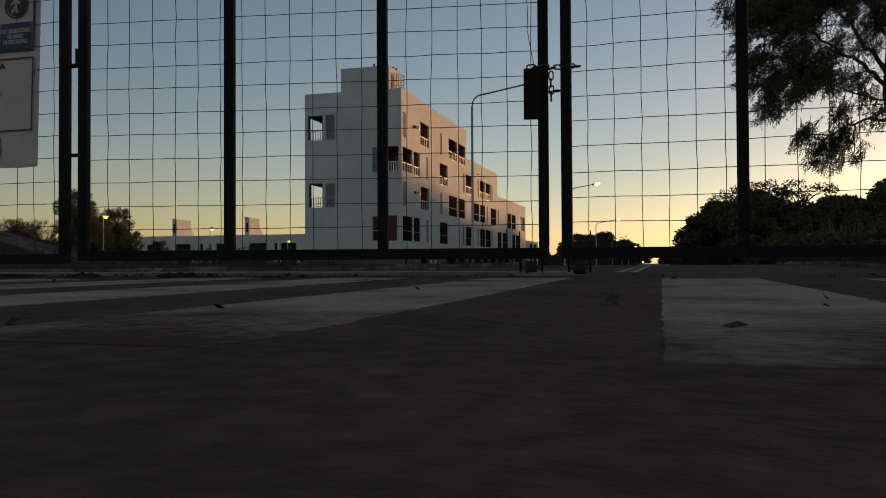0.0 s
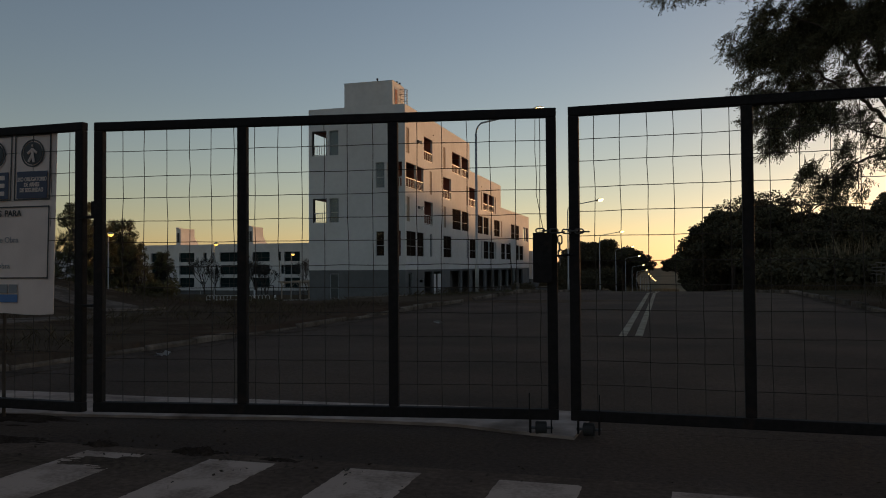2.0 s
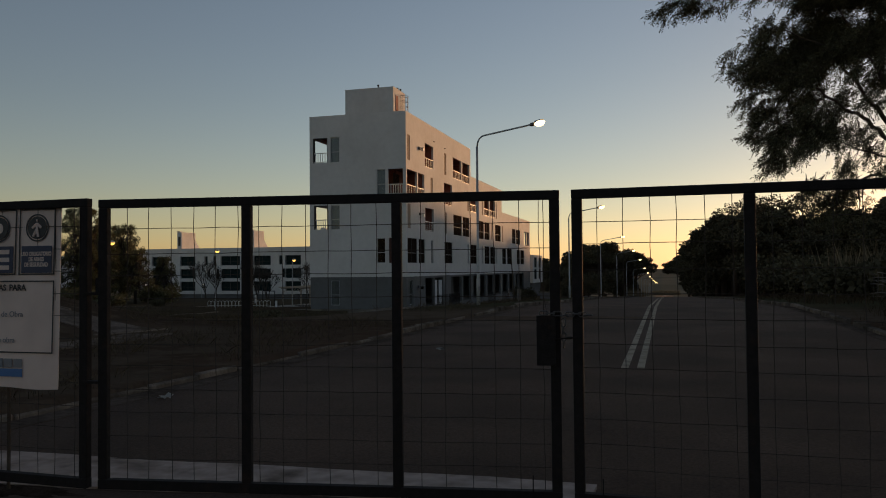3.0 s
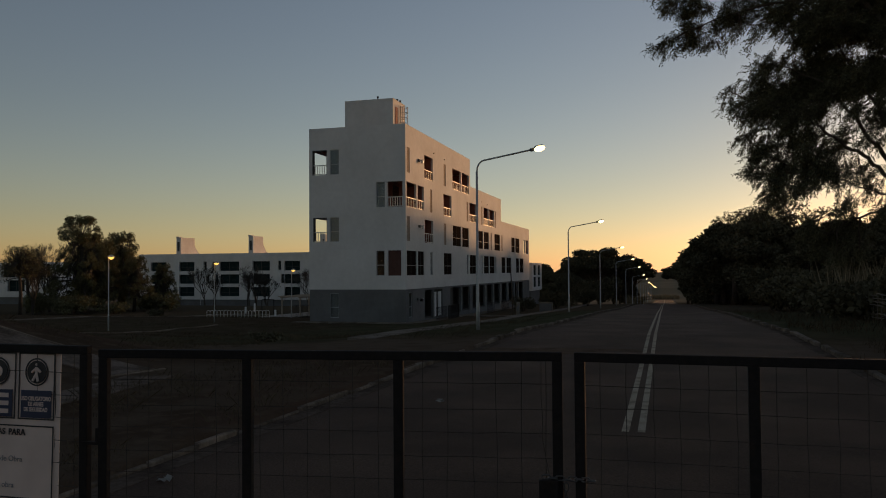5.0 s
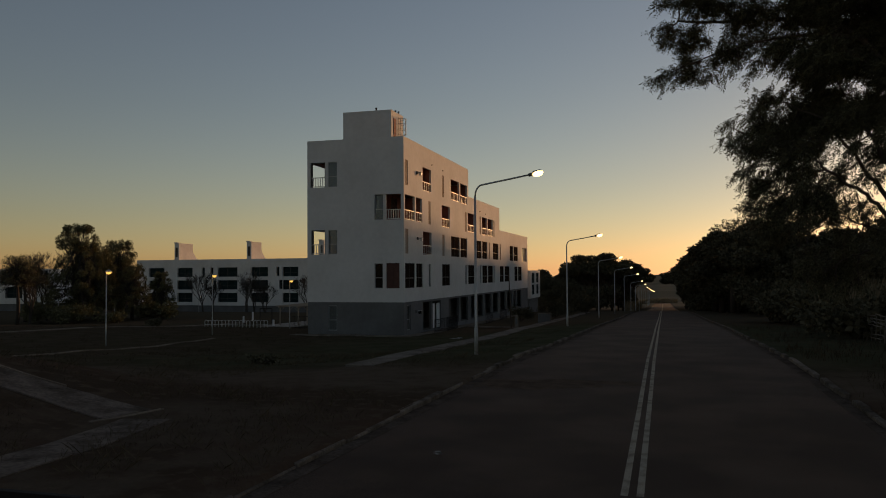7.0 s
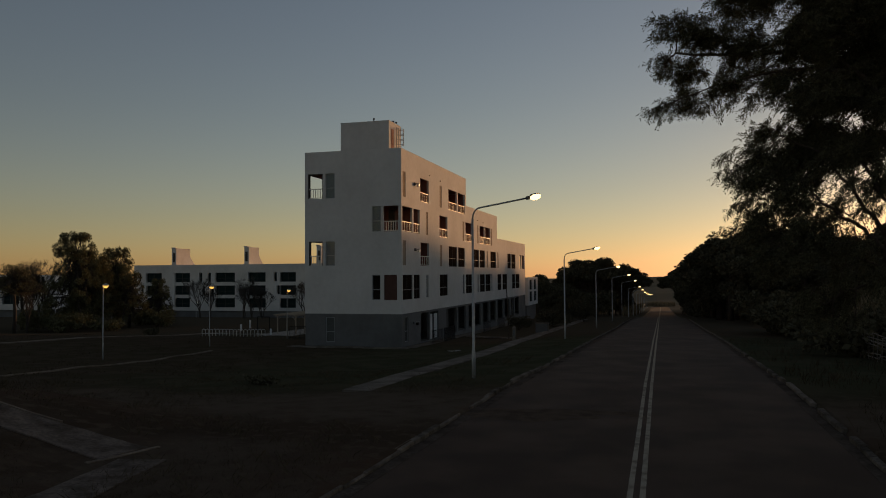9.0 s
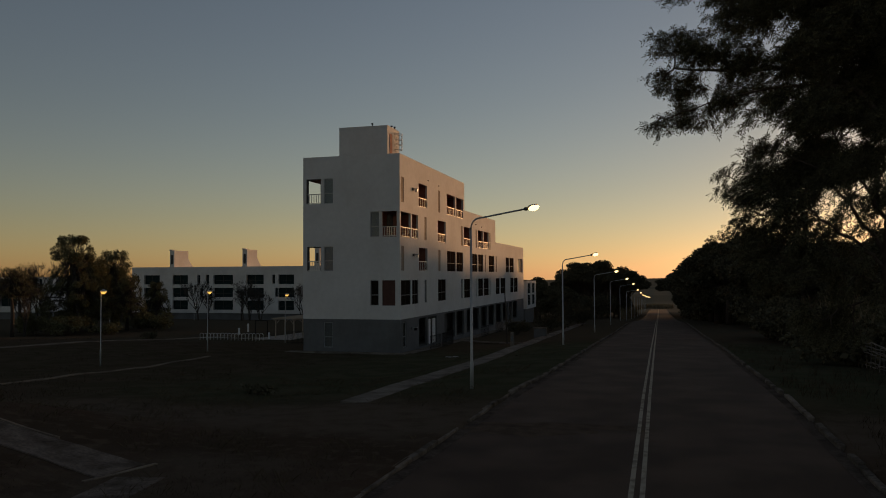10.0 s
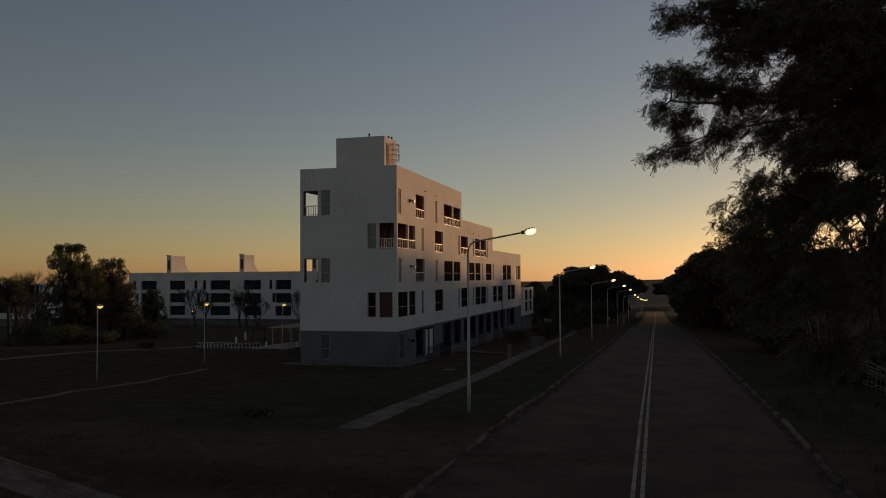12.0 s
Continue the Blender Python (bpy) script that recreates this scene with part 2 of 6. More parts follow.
# ---- helpers for building ----
def thing(name, at=(0, 0, 0), label="", category="", group=""):
    ob = new(name)
    ob.location = at
    ob.empty_display_size = 0.2
    return tagged(ob, label, category, group)


def origin(ob):
    v = Vector((0, 0, 0))
    while ob:
        v, ob = v + ob.location, ob.parent
    return v


def mesh_object(name, bm, mat, shift=None, smooth=False):
    if shift is not None:
        bmesh.ops.translate(bm, vec=shift, verts=bm.verts)
    me = bpy.data.meshes.new(name)
    bm.to_mesh(me)
    bm.free()
    me.materials.append(mat)
    if smooth:
        me.polygons.foreach_set("use_smooth", [True] * len(me.polygons))
    return new(name, me)


def part(name, bm, mat, parent, label="", smooth=False):
    """One mesh under a thing or a part; the coordinates in bm are the world's as long as the thing is not turned."""
    ob = mesh_object(name, bm, mat, -origin(parent), smooth)
    ob.parent = parent
    return tagged(ob, label)


def structure(name, bm, mat, label="", category="", smooth=False):
    return tagged(mesh_object(name, bm, mat, None, smooth), label, category, "", "structure")


def piece(name, me, parent, m):
    ob = new(name, me)
    ob.parent = parent
    ob.matrix_basis = m
    return ob


def box(bm, a, c):
    x0, y0, z0 = a
    x1, y1, z1 = c
    v = [bm.verts.new(p) for p in ((x0, y0, z0), (x1, y0, z0), (x1, y1, z0), (x0, y1, z0), (x0, y0, z1), (x1, y0, z1), (x1, y1, z1), (x0, y1, z1))]
    for f in ((3, 2, 1, 0), (4, 5, 6, 7), (0, 1, 5, 4), (1, 2, 6, 5), (2, 3, 7, 6), (3, 0, 4, 7)):
        bm.faces.new([v[i] for i in f])
    return bm


def boxes(*pairs):
    bm = bmesh.new()
    for a, c in pairs:
        box(bm, a, c)
    return bm


def bevelled(a, c, width=0.006):
    bm = boxes((a, c))
    bmesh.ops.bevel(bm, geom=bm.edges[:], offset=width, segments=2, affect="EDGES", profile=0.6)
    return bm


def tube(bm, pts, radii, n=8, cap=True):
    pts = [Vector(p) for p in pts]
    if not isinstance(radii, (list, tuple)):
        radii = [radii] * len(pts)
    rings, side = [], None
    for i, p in enumerate(pts):
        d = (pts[min(i + 1, len(pts) - 1)] - pts[max(i - 1, 0)]).normalized()
        if side is None:
            side = d.orthogonal().normalized()
        side = (side - d * side.dot(d)).normalized()
        up = d.cross(side)
        rings.append([bm.verts.new(p + radii[i] * (math.cos(k * math.tau / n) * side + math.sin(k * math.tau / n) * up)) for k in range(n)])
    for a, c in zip(rings, rings[1:]):
        for k in range(n):
            bm.faces.new((a[k], a[(k + 1) % n], c[(k + 1) % n], c[k]))
    if cap:
        bm.faces.new(rings[0][::-1])
        bm.faces.new(rings[-1])
    return bm


def tubes(*runs, n=8):
    bm = bmesh.new()
    for pts, rad in runs:
        tube(bm, pts, rad, n)
    return bm


def pierced(place, us, vs, solid, depth):
    """A slab of that depth whose cells, between the lines us and vs, are solid where solid(u, v) says so."""
    us, vs = sorted(set(us)), sorted(set(vs))
    bm, seen = bmesh.new(), {}

    def vert(i, j, k):
        if (i, j, k) not in seen:
            seen[i, j, k] = bm.verts.new(place(us[i], vs[j], depth if k else 0.0))
        return seen[i, j, k]

    def full(i, j):
        return 0 <= i < len(us) - 1 and 0 <= j < len(vs) - 1 and solid((us[i] + us[i + 1]) / 2, (vs[j] + vs[j + 1]) / 2)

    for i in range(len(us) - 1):
        for j in range(len(vs) - 1):
            if not full(i, j):
                continue
            bm.faces.new([vert(*q, 0) for q in ((i, j), (i + 1, j), (i + 1, j + 1), (i, j + 1))])
            bm.faces.new([vert(*q, 1) for q in ((i, j + 1), (i + 1, j + 1), (i + 1, j), (i, j))])
            for (di, dj), (p, q) in (((-1, 0), ((i, j), (i, j + 1))), ((1, 0), ((i + 1, j), (i + 1, j + 1))),
                                     ((0, -1), ((i, j), (i + 1, j))), ((0, 1), ((i, j + 1), (i + 1, j + 1)))):
                if not full(i + di, j + dj):
                    bm.faces.new((vert(*p, 0), vert(*q, 0), vert(*q, 1), vert(*p, 1)))
    bmesh.ops.recalc_face_normals(bm, faces=bm.faces)
    return bm


def array_mesh(name, verts, quads, mat):
    """A mesh from arrays of corners and of four-sided faces."""
    me = bpy.data.meshes.new(name)
    me.vertices.add(len(verts))
    me.vertices.foreach_set("co", verts.astype(np.float32).ravel())
    me.loops.add(quads.size)
    me.loops.foreach_set("vertex_index", quads.astype(np.int32).ravel())
    me.polygons.add(len(quads))
    me.polygons.foreach_set("loop_start", np.arange(0, quads.size, 4, dtype=np.int32))
    me.polygons.foreach_set("loop_total", np.full(len(quads), 4, dtype=np.int32))
    me.update(calc_edges=True)
    me.materials.append(mat)
    return me


# ---- the lie of the land ----
ROAD_Y = (-60, 4, 12, 30, 60, 90, 120, 150, 180, 210, 240, 270, 300, 360, 420, 480, 700, 5200)
ROAD_Z = (0, 0, -0.1, -0.1, -1.02, -2.2, -3.2, -4.3, -6.0, -7.3, -8.7, -9.7, -10.8, -12.7, -14.4, -16, -24, -26)
FIELD_Y = (-60, 8, 25, 46, 62, 85, 125, 172, 240, 300, 420, 700, 5200)
FIELD_Z = (0.15, 0.1, -0.45, -1.85, -2.2, -2.65, -3.3, -5.7, -9.2, -11.5, -15.5, -25, -26)
KERB_Y = (-60, 12, 22, 36, 60, 5200)
KERB_X = (-6.0, -6.0, -5.65, -5.1, -4.85, -4.85)
RIGHT_KERB = 4.6


def road_z(y):
    return np.interp(y, ROAD_Y, ROAD_Z)


def kerb_x(y):
    return np.interp(y, KERB_Y, KERB_X)


def smooth(a, c, x):
    t = np.clip((x - a) / (c - a), 0, 1)
    return t * t * (3 - 2 * t)


def ground_z(x, y):
    """Height of the grass: level with the kerbs beside the road, falling towards the buildings."""
    x, y = np.asarray(x, float), np.asarray(y, float)
    w = smooth(-6.8, -17.5, x)
    z = road_z(y) * (1 - w) + np.interp(y, FIELD_Y, FIELD_Z) * w
    z = z + 1.35 * smooth(-11.5, -18.5, x) * smooth(24, 15, y) * smooth(5, 11, y)
    z = z + 0.11 * smooth(4.6, 5.2, y) * (1 - 0.85 * smooth(-6.2, -7.0, x) * smooth(18, 26, y)) + 0.5 * smooth(12, 20, x) * smooth(8, 30, y) - 0.6 * smooth(-30, -42, x) * smooth(66, 84, y)
    return z + 0.04 * np.sin(0.9 * x + 0.4 * y) * np.sin(0.31 * x - 0.77 * y) * smooth(1.5, 4, np.abs(x + 0.5) - 5.2)


def gz(x, y):
    return float(ground_z(x, y))


def drape(points, width, lift=0.03, step=1.0, depth=0.1, sunk=False):
    """A slab of that width along a line on the ground, level across or, sunk, with both edges in the soil."""
    bm = bmesh.new()
    pts = []
    for (x0, y0), (x1, y1) in zip(points, points[1:]):
        n = max(1, int(math.hypot(x1 - x0, y1 - y0) / step))
        pts += [Vector((x0 + (x1 - x0) * i / n, y0 + (y1 - y0) * i / n)) for i in range(n)]
    pts.append(Vector(points[-1]))
    rows, sides, tops = [], [], []
    for i, p in enumerate(pts):
        d = (pts[min(i + 1, len(pts) - 1)] - pts[max(i - 1, 0)]).normalized()
        sides.append(Vector((-d.y, d.x)) * width / 2)
        s = sides[-1]
        tops.append(max(gz(p.x, p.y), gz(p.x + s.x, p.y + s.y), gz(p.x - s.x, p.y - s.y)) + lift)
    for i, (p, s) in enumerate(zip(pts, sides)):
        near = tops[max(0, i - 4):i + 5]
        z = max(sum(near) / len(near), tops[i] - 0.02)
        a, c = p + s, p - s
        za, zc = (gz(a.x, a.y) + lift, gz(c.x, c.y) + lift) if sunk else (z, z)
        rows.append([bm.verts.new(q) for q in ((a.x, a.y, za), (c.x, c.y, zc), (c.x, c.y, zc - depth), (a.x, a.y, za - depth))])
    for a, c in zip(rows, rows[1:]):
        for k in range(4):
            bm.faces.new((a[k], c[k], c[(k + 1) % 4], a[(k + 1) % 4]))
    bm.faces.new(rows[0])
    bm.faces.new(rows[-1][::-1])
    bmesh.ops.recalc_face_normals(bm, faces=bm.faces)
    return bm


def build_ground():
    xs = np.unique(np.concatenate([np.linspace(-60, 40, 126), [-6.3, -6.0, -5.75, 4.5, 4.75, 5.0], -60 - np.geomspace(3, 4500, 34), 40 + np.geomspace(3, 4500, 34)]))
    ys = np.unique(np.concatenate([np.arange(-4, 60, 0.8), np.arange(60, 500, 4), 500 + np.geomspace(5, 4600, 40), -4 - np.geomspace(2, 900, 16), [4.55, 4.7]]))
    gx, gy = np.meshgrid(xs, ys)
    gx = gx + (kerb_x(gy) + 6.0) * np.exp(-((gx + 6.0) / 2.5) ** 2)
    z = ground_z(gx, gy)
    inside = (gx > kerb_x(gy) + 0.02) & (gx < RIGHT_KERB - 0.02) & (gy < 480)
    z = np.where(inside | (gy < 4.62) & (np.abs(gx) < 60), road_z(gy) - 0.25, z)
    far = smooth(700, 1500, gy) * (3.0 * np.sin(gx / 310 + 1) + 4.0 * np.sin(gx / 530 + gy / 900))
    z = z + far + smooth(3600, 5000, gy) * 8
    n, m = len(ys), len(xs)
    idx = np.arange(n * m).reshape(n, m)
    quads = np.stack([idx[:-1, :-1], idx[:-1, 1:], idx[1:, 1:], idx[1:, :-1]], -1).reshape(-1, 4)
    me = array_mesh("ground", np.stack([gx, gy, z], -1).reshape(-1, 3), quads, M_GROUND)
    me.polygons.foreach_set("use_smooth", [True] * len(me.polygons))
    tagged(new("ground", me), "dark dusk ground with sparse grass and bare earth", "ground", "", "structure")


build_ground()


def strip(x0, x1, ys, lift, mat, name, label, category):
    bm = bmesh.new()
    rows = []
    for y in ys:
        a, c = (x0(y), x1(y))
        z = float(road_z(y)) + lift
        rows.append([bm.verts.new(p) for p in ((a, y, z), (c, y, z), (c, y, z - 0.3), (a, y, z - 0.3))])
    for a, c in zip(rows, rows[1:]):
        for k in range(4):
            bm.faces.new((a[k], a[(k + 1) % 4], c[(k + 1) % 4], c[k]))
    bm.faces.new(rows[0][::-1])
    bm.faces.new(rows[-1])
    bmesh.ops.recalc_face_normals(bm, faces=bm.faces)
    return structure(name, bm, mat, label, category)


strip(lambda y: float(kerb_x(y)), lambda y: RIGHT_KERB, [4.6 + 2.5 * i for i in range(190)], 0.0, M_ASPHALT, "road", "dark asphalt avenue running downhill", "road")
strip(lambda y: -60.0, lambda y: 60.0, [-40, -20, 0, 3.52], 0.0, M_STREET, "road_crossing", "worn asphalt in front of the gate", "road")
strip(lambda y: -60.0, lambda y: 60.0, [3.52, 4.596], 0.0, M_ASPHALT, "road_seam", "smooth dark asphalt seam before the gate", "road")

M_GUTTER = material("gutter_concrete", (0.12, 0.092, 0.072), 0.95, 0, 14, 0.35, (0.07, 0.052, 0.04), 1.3, 0.4, 60, spec=0.0)
strip(lambda y: float(kerb_x(y)) + 0.06, lambda y: float(kerb_x(y)) + 0.42, [5.0 + 2.5 * i for i in range(90)], 0.006, M_GUTTER, "gutter_left", "stained concrete gutter along the kerb", "gutter")
strip(lambda y: RIGHT_KERB - 0.36, lambda y: RIGHT_KERB - 0.06, [5.0 + 2.5 * i for i in range(90)], 0.006, M_GUTTER, "gutter_right", "stained concrete gutter along the kerb", "gutter")

# ---- road markings and kerbs ----
def slab(x0, x1, y0, y1, lift=0.003, thick=0.02):
    bm = bmesh.new()
    n = max(1, int((y1 - y0) / 3))
    rows = []
    for i in range(n + 1):
        y = y0 + (y1 - y0) * i / n
        z = float(road_z(y)) + lift
        rows.append([bm.verts.new(p) for p in ((x0, y, z), (x1, y, z), (x1, y, z - thick), (x0, y, z - thick))])
    for a, c in zip(rows, rows[1:]):
        for k in range(4):
            bm.faces.new((a[k], a[(k + 1) % 4], c[(k + 1) % 4], c[k]))
    bm.faces.new(rows[0][::-1])
    bm.faces.new(rows[-1])
    bmesh.ops.recalc_face_normals(bm, faces=bm.faces)
    return bm


def ragged_stripe(x0, x1, y0, y1, seed, lift=0.0012):
    """A painted stripe with chipped edges."""
    rnd = random.Random(seed)
    bm = bmesh.new()
    rows = []
    n = int((y1 - y0) / 0.03)
    for i in range(n + 1):
        y = y0 + (y1 - y0) * i / n
        e = [x0 + rnd.uniform(-0.003, 0.003), x1 + rnd.uniform(-0.004, 0.004)]
        if rnd.random() < 0.07:
            e[1] -= rnd.uniform(0.004, 0.014)
        y += rnd.uniform(-0.01, 0.01)
        rows.append([bm.verts.new(p) for p in ((e[0], y, lift), (e[1], y, lift), (e[1], y, -0.01), (e[0], y, -0.01))])
    for a, c in zip(rows, rows[1:]):
        for k in range(4):
            bm.faces.new((a[k], a[(k + 1) % 4], c[(k + 1) % 4], c[k]))
    bm.faces.new(rows[0][::-1])
    bm.faces.new(rows[-1])
    bmesh.ops.recalc_face_normals(bm, faces=bm.faces)
    return bm


for i in range(-4, 6):
    x = 0.145 + 0.735 * i
    tagged(structure("crosswalk_stripe", ragged_stripe(x, x + 0.365, 0.7, 3.41, 50 + i), M_CROSSING, "worn white painted crosswalk stripe on asphalt", "road marking"), group="crosswalk stripes")
for x in (-0.54, -0.31):
    tagged(structure("centre_line", slab(x, x + 0.11, 11.75, 470), M_LINE, "worn pale double centre line on asphalt", "road marking"), group="double centre line")

bm = bmesh.new()
left, right = [], []
for i in range(25):
    x = -9.0 + 8.64 * i / 24
    left.append(bm.verts.new((x, 4.1 + 0.38 * smooth(-4.4, -1.2, x) - 0.17 * smooth(-1.2, -0.4, x) + 0.012 * math.sin(5 * x), 0.012)))
    right.append(bm.verts.new((x + 0.04, 4.86 + 0.2 * smooth(-4.6, -0.4, x) + 0.015 * math.sin(4 * x), 0.012)))
low = [bm.verts.new(v.co - Vector((0, 0, 0.05))) for v in left]
back = [bm.verts.new(v.co - Vector((0, 0, 0.05))) for v in right]
for i in range(24):
    bm.faces.new((left[i], left[i + 1], right[i + 1], right[i]))
    bm.faces.new((low[i], low[i + 1], left[i + 1], left[i]))
    bm.faces.new((right[i], right[i + 1], back[i + 1], back[i]))
bm.faces.new((left[-1], low[-1], back[-1], right[-1]))
structure("threshold_strip", bm, M_PAINT, "pale concrete strip across the road under the gate", "road edge")


def build_kerbs():
    me = None
    for side, top in (("kerb_left", True), ("kerb_right", False)):
        holder = tagged(thing(side, (0, 0, 0)), "weathered concrete kerb beside the road", "kerb", "", "structure")
        if me is None:
            bm = boxes(((-0.09, 0, -0.22), (0.09, 0.985, 0.13)))
            bmesh.ops.bevel(bm, geom=bm.edges[:], offset=0.02, segments=1, affect="EDGES")
            me = bpy.data.meshes.new("kerb_stone")
            bm.to_mesh(me)
            bm.free()
            me.materials.append(M_KERB)
        rnd = random.Random(3 if top else 4)
        for k in range(130):
            y = 5.0 + k
            if top and 21.6 < y < 23.4 and rnd.random() < 0.7:
                continue
            if not top and rnd.random() < 0.06:
                continue
            x0, x1 = (float(kerb_x(y)), float(kerb_x(y + 1))) if top else (RIGHT_KERB, RIGHT_KERB)
            d = Vector((x1 - x0, 1.0, float(road_z(y + 1) - road_z(y))))
            m = Matrix.Translation((x0 + rnd.uniform(-0.02, 0.02), y, float(road_z(y)) + rnd.uniform(-0.035, 0.015) - 0.05 * float(smooth(24, 12, y)))) @ d.to_track_quat("Y", "Z").to_matrix().to_4x4() @ pose(0, 0, 0, 0, rnd.uniform(-3, 3), rnd.uniform(-0.8, 0.8))
            piece("kerb_stone", me, holder, m)


structure("footpath", drape([(-10.6, 26.2), (-10.5, 45), (-10.9, 60), (-11.6, 84), (-11.8, 125)], 1.1), M_CONCRETE, "narrow pale concrete footpath through the grass", "footpath")
structure("footpath_corner", drape([(-30, 14.4), (-20, 14.8), (-16, 15.0), (-13.6, 15.3), (-12.6, 15.25), (-11.75, 15.1)], 1.35, 0.035, 0.4, 0.12, True), M_OLDPATH, "pale concrete footpath curving through the verge", "footpath")
structure("footpath_branch", drape([(-11.0, 14.75), (-10.75, 13.2), (-10.45, 11.9), (-10.35, 10.5), (-10.2, 8.6), (-10.1, 6.5), (-10.1, 5.0)], 1.15, 0.02, 0.4, 0.12, True), M_OLDPATH, "worn concrete footpath half covered with earth", "footpath")
structure("path_joint", drape([(-11.95, 14.1), (-11.7, 14.9), (-11.42, 15.9)], 0.11, 0.03, 0.3, 0.14, True), M_EDGING, "thin concrete joint strip where two footpaths meet", "edging")
structure("path_edging", drape([(-17.5, 15.65), (-16.0, 15.78), (-15.1, 15.86), (-14.3, 15.98)], 0.09, 0.055, 0.3, 0.14, True), M_EDGING, "thin pale concrete edging beside the footpath", "edging")
structure("garden_edging", drape([(-31.0, 30.4), (-31.5, 32.4), (-32.3, 35.6), (-33.5, 40.8), (-34.1, 45.1), (-34.5, 48.7), (-35.25, 55.3)], 0.3, 0.06, 1.0, 0.12, True), M_EDGING, "thin concrete edging strip across the grass", "edging")
structure("footpath_garden", drape([(-66, 50), (-59.3, 59), (-56, 84), (-54, 92)], 1.2, 0.05), M_EDGING, "pale footpath across the garden", "footpath")
structure("footpath_entry", drape([(-20.9, 80.5), (-16, 76.5), (-12, 73)], 1.1, 0.04), M_CONCRETE, "short concrete path to the entrance", "footpath")
structure("apron", drape([(-31.4, 61.55), (-20.4, 61.55)], 1.1, 0.06), M_CONCRETE, "concrete apron along the foot of the wall", "paving")
structure("apron_side", drape([(-20.6, 62.4), (-20.6, 123)], 1.1, 0.05), M_CONCRETE, "concrete apron along the entrances", "paving")


def soil_patch(cx, cy, rx, ry, high, seed, level=0.0, mat=None):
    """Earth washed over the asphalt, its rim sinking below the surface."""
    n = 46
    u, v = np.meshgrid(np.linspace(-1, 1, n), np.linspace(-1, 1, n))
    z = np.array([[noise.fractal((float(a) * 2.6 + seed, float(c) * 2.2, seed), 1.0, 2.0, 5) for a, c in zip(ru, rv)] for ru, rv in zip(u, v)])
    z = high * (0.75 - 1.15 * (u * u + v * v) + 0.8 * z)
    idx = np.arange(n * n).reshape(n, n)
    quads = np.stack([idx[:-1, :-1], idx[:-1, 1:], idx[1:, 1:], idx[1:, :-1]], -1).reshape(-1, 4)
    me = array_mesh("soil_patch", np.stack([cx + rx * u, cy + ry * v, level + np.maximum(z, -0.03)], -1).reshape(-1, 3), quads, mat or M_SOIL)
    me.polygons.foreach_set("use_smooth", [True] * len(me.polygons))
    tagged(new("soil_patch", me), "dark earth washed over the asphalt and stripes", "soil", "", "stuff")


M_DUST = material("pale_earth", (0.125, 0.088, 0.063), 1.0, 0, 30, 0.4, (0.085, 0.06, 0.043), 2.5, 0.5, 90, spec=0.0)
M_SOIL = material("soil", (0.062, 0.044, 0.033), 1.0, 0, 60, 0.4, (0.034, 0.024, 0.018), 6, 0.6, 90, spec=0.0)
for n, (x, y, rx, ry, high) in enumerate(((-2.2, 3.5, 0.15, 0.07, 0.032), (-2.8, 3.52, 0.12, 0.06, 0.026), (-1.7, 3.47, 0.14, 0.035, 0.01), (-3.5, 3.5, 0.45, 0.1, 0.014), (-2.45, 3.22, 0.5, 0.15, 0.006),
                                        (-0.52, 2.91, 0.11, 0.06, 0.004), (-0.98, 2.99, 0.1, 0.035, 0.004), (-3.1, 3.15, 0.4, 0.14, 0.006))):
    soil_patch(x, y, rx, ry, high, 1.0 + 4 * n, 0.0, M_DUST if high < 0.008 else M_SOIL)
soil_patch(-4.0, 22.6, 2.4, 1.1, 0.016, 21.0, -0.1, M_DUST)
soil_patch(-2.2, 23.4, 2.6, 0.5, 0.008, 25.0, -0.1, M_DUST)
soil_patch(-4.6, 4.0, 1.2, 0.3, 0.02, 13.0)


# ---- the gate ----
def wire_run(a, c, rnd, n=7, wob=0.004):
    a, c = Vector(a), Vector(c)
    pts = [a.lerp(c, i / n) + Vector((rnd.uniform(-wob, wob), rnd.uniform(-wob, wob), rnd.uniform(-wob, wob))) * (0 < i < n) for i in range(n + 1)]
    return tubes((pts, 0.0022), n=5)


def gate_leaf(name, width, bays, z0, z1, label, seed, first=(0.142, 0.142, 0.142), top=0.175):
    """A leaf that hangs from x = 0 to x = width in its own plane."""
    rnd = random.Random(seed)
    ob = thing(name, (0, 0, 0), label, "gate", "")
    t, d = 0.058, 0.025
    part("top_rail", bevelled((0, -d, z1 - 0.052), (width, d, z1)), M_BLACK, ob)
    part("bottom_rail", bevelled((0, -d, z0), (width, d, z0 + 0.06)), M_BLACK, ob)
    for i in range(bays + 1):
        x = (width - t) * i / bays
        part("post", bevelled((x, -d + 0.002, z0 + 0.06), (x + t, d - 0.002, z1 - 0.052)), M_BLACK, ob)
    for i in range(bays):
        a = (width - t) * i / bays
        for k in range(6):
            x = a + first[i] + 0.142 * k + rnd.uniform(-0.006, 0.006)
            part("wire", wire_run((x + rnd.uniform(-0.004, 0.012), 0, z0 + 0.055), (x, 0, z1 - 0.05), rnd, 12), M_WIRE, ob)
    for k in range(11):
        z = z1 - top - 0.1385 * k + rnd.uniform(-0.005, 0.005)
        part("wire", wire_run((0.03, -0.004, z + rnd.uniform(-0.008, 0.008)), (width - 0.03, -0.004, z), rnd, 18, 0.003), M_WIRE, ob)
    return ob


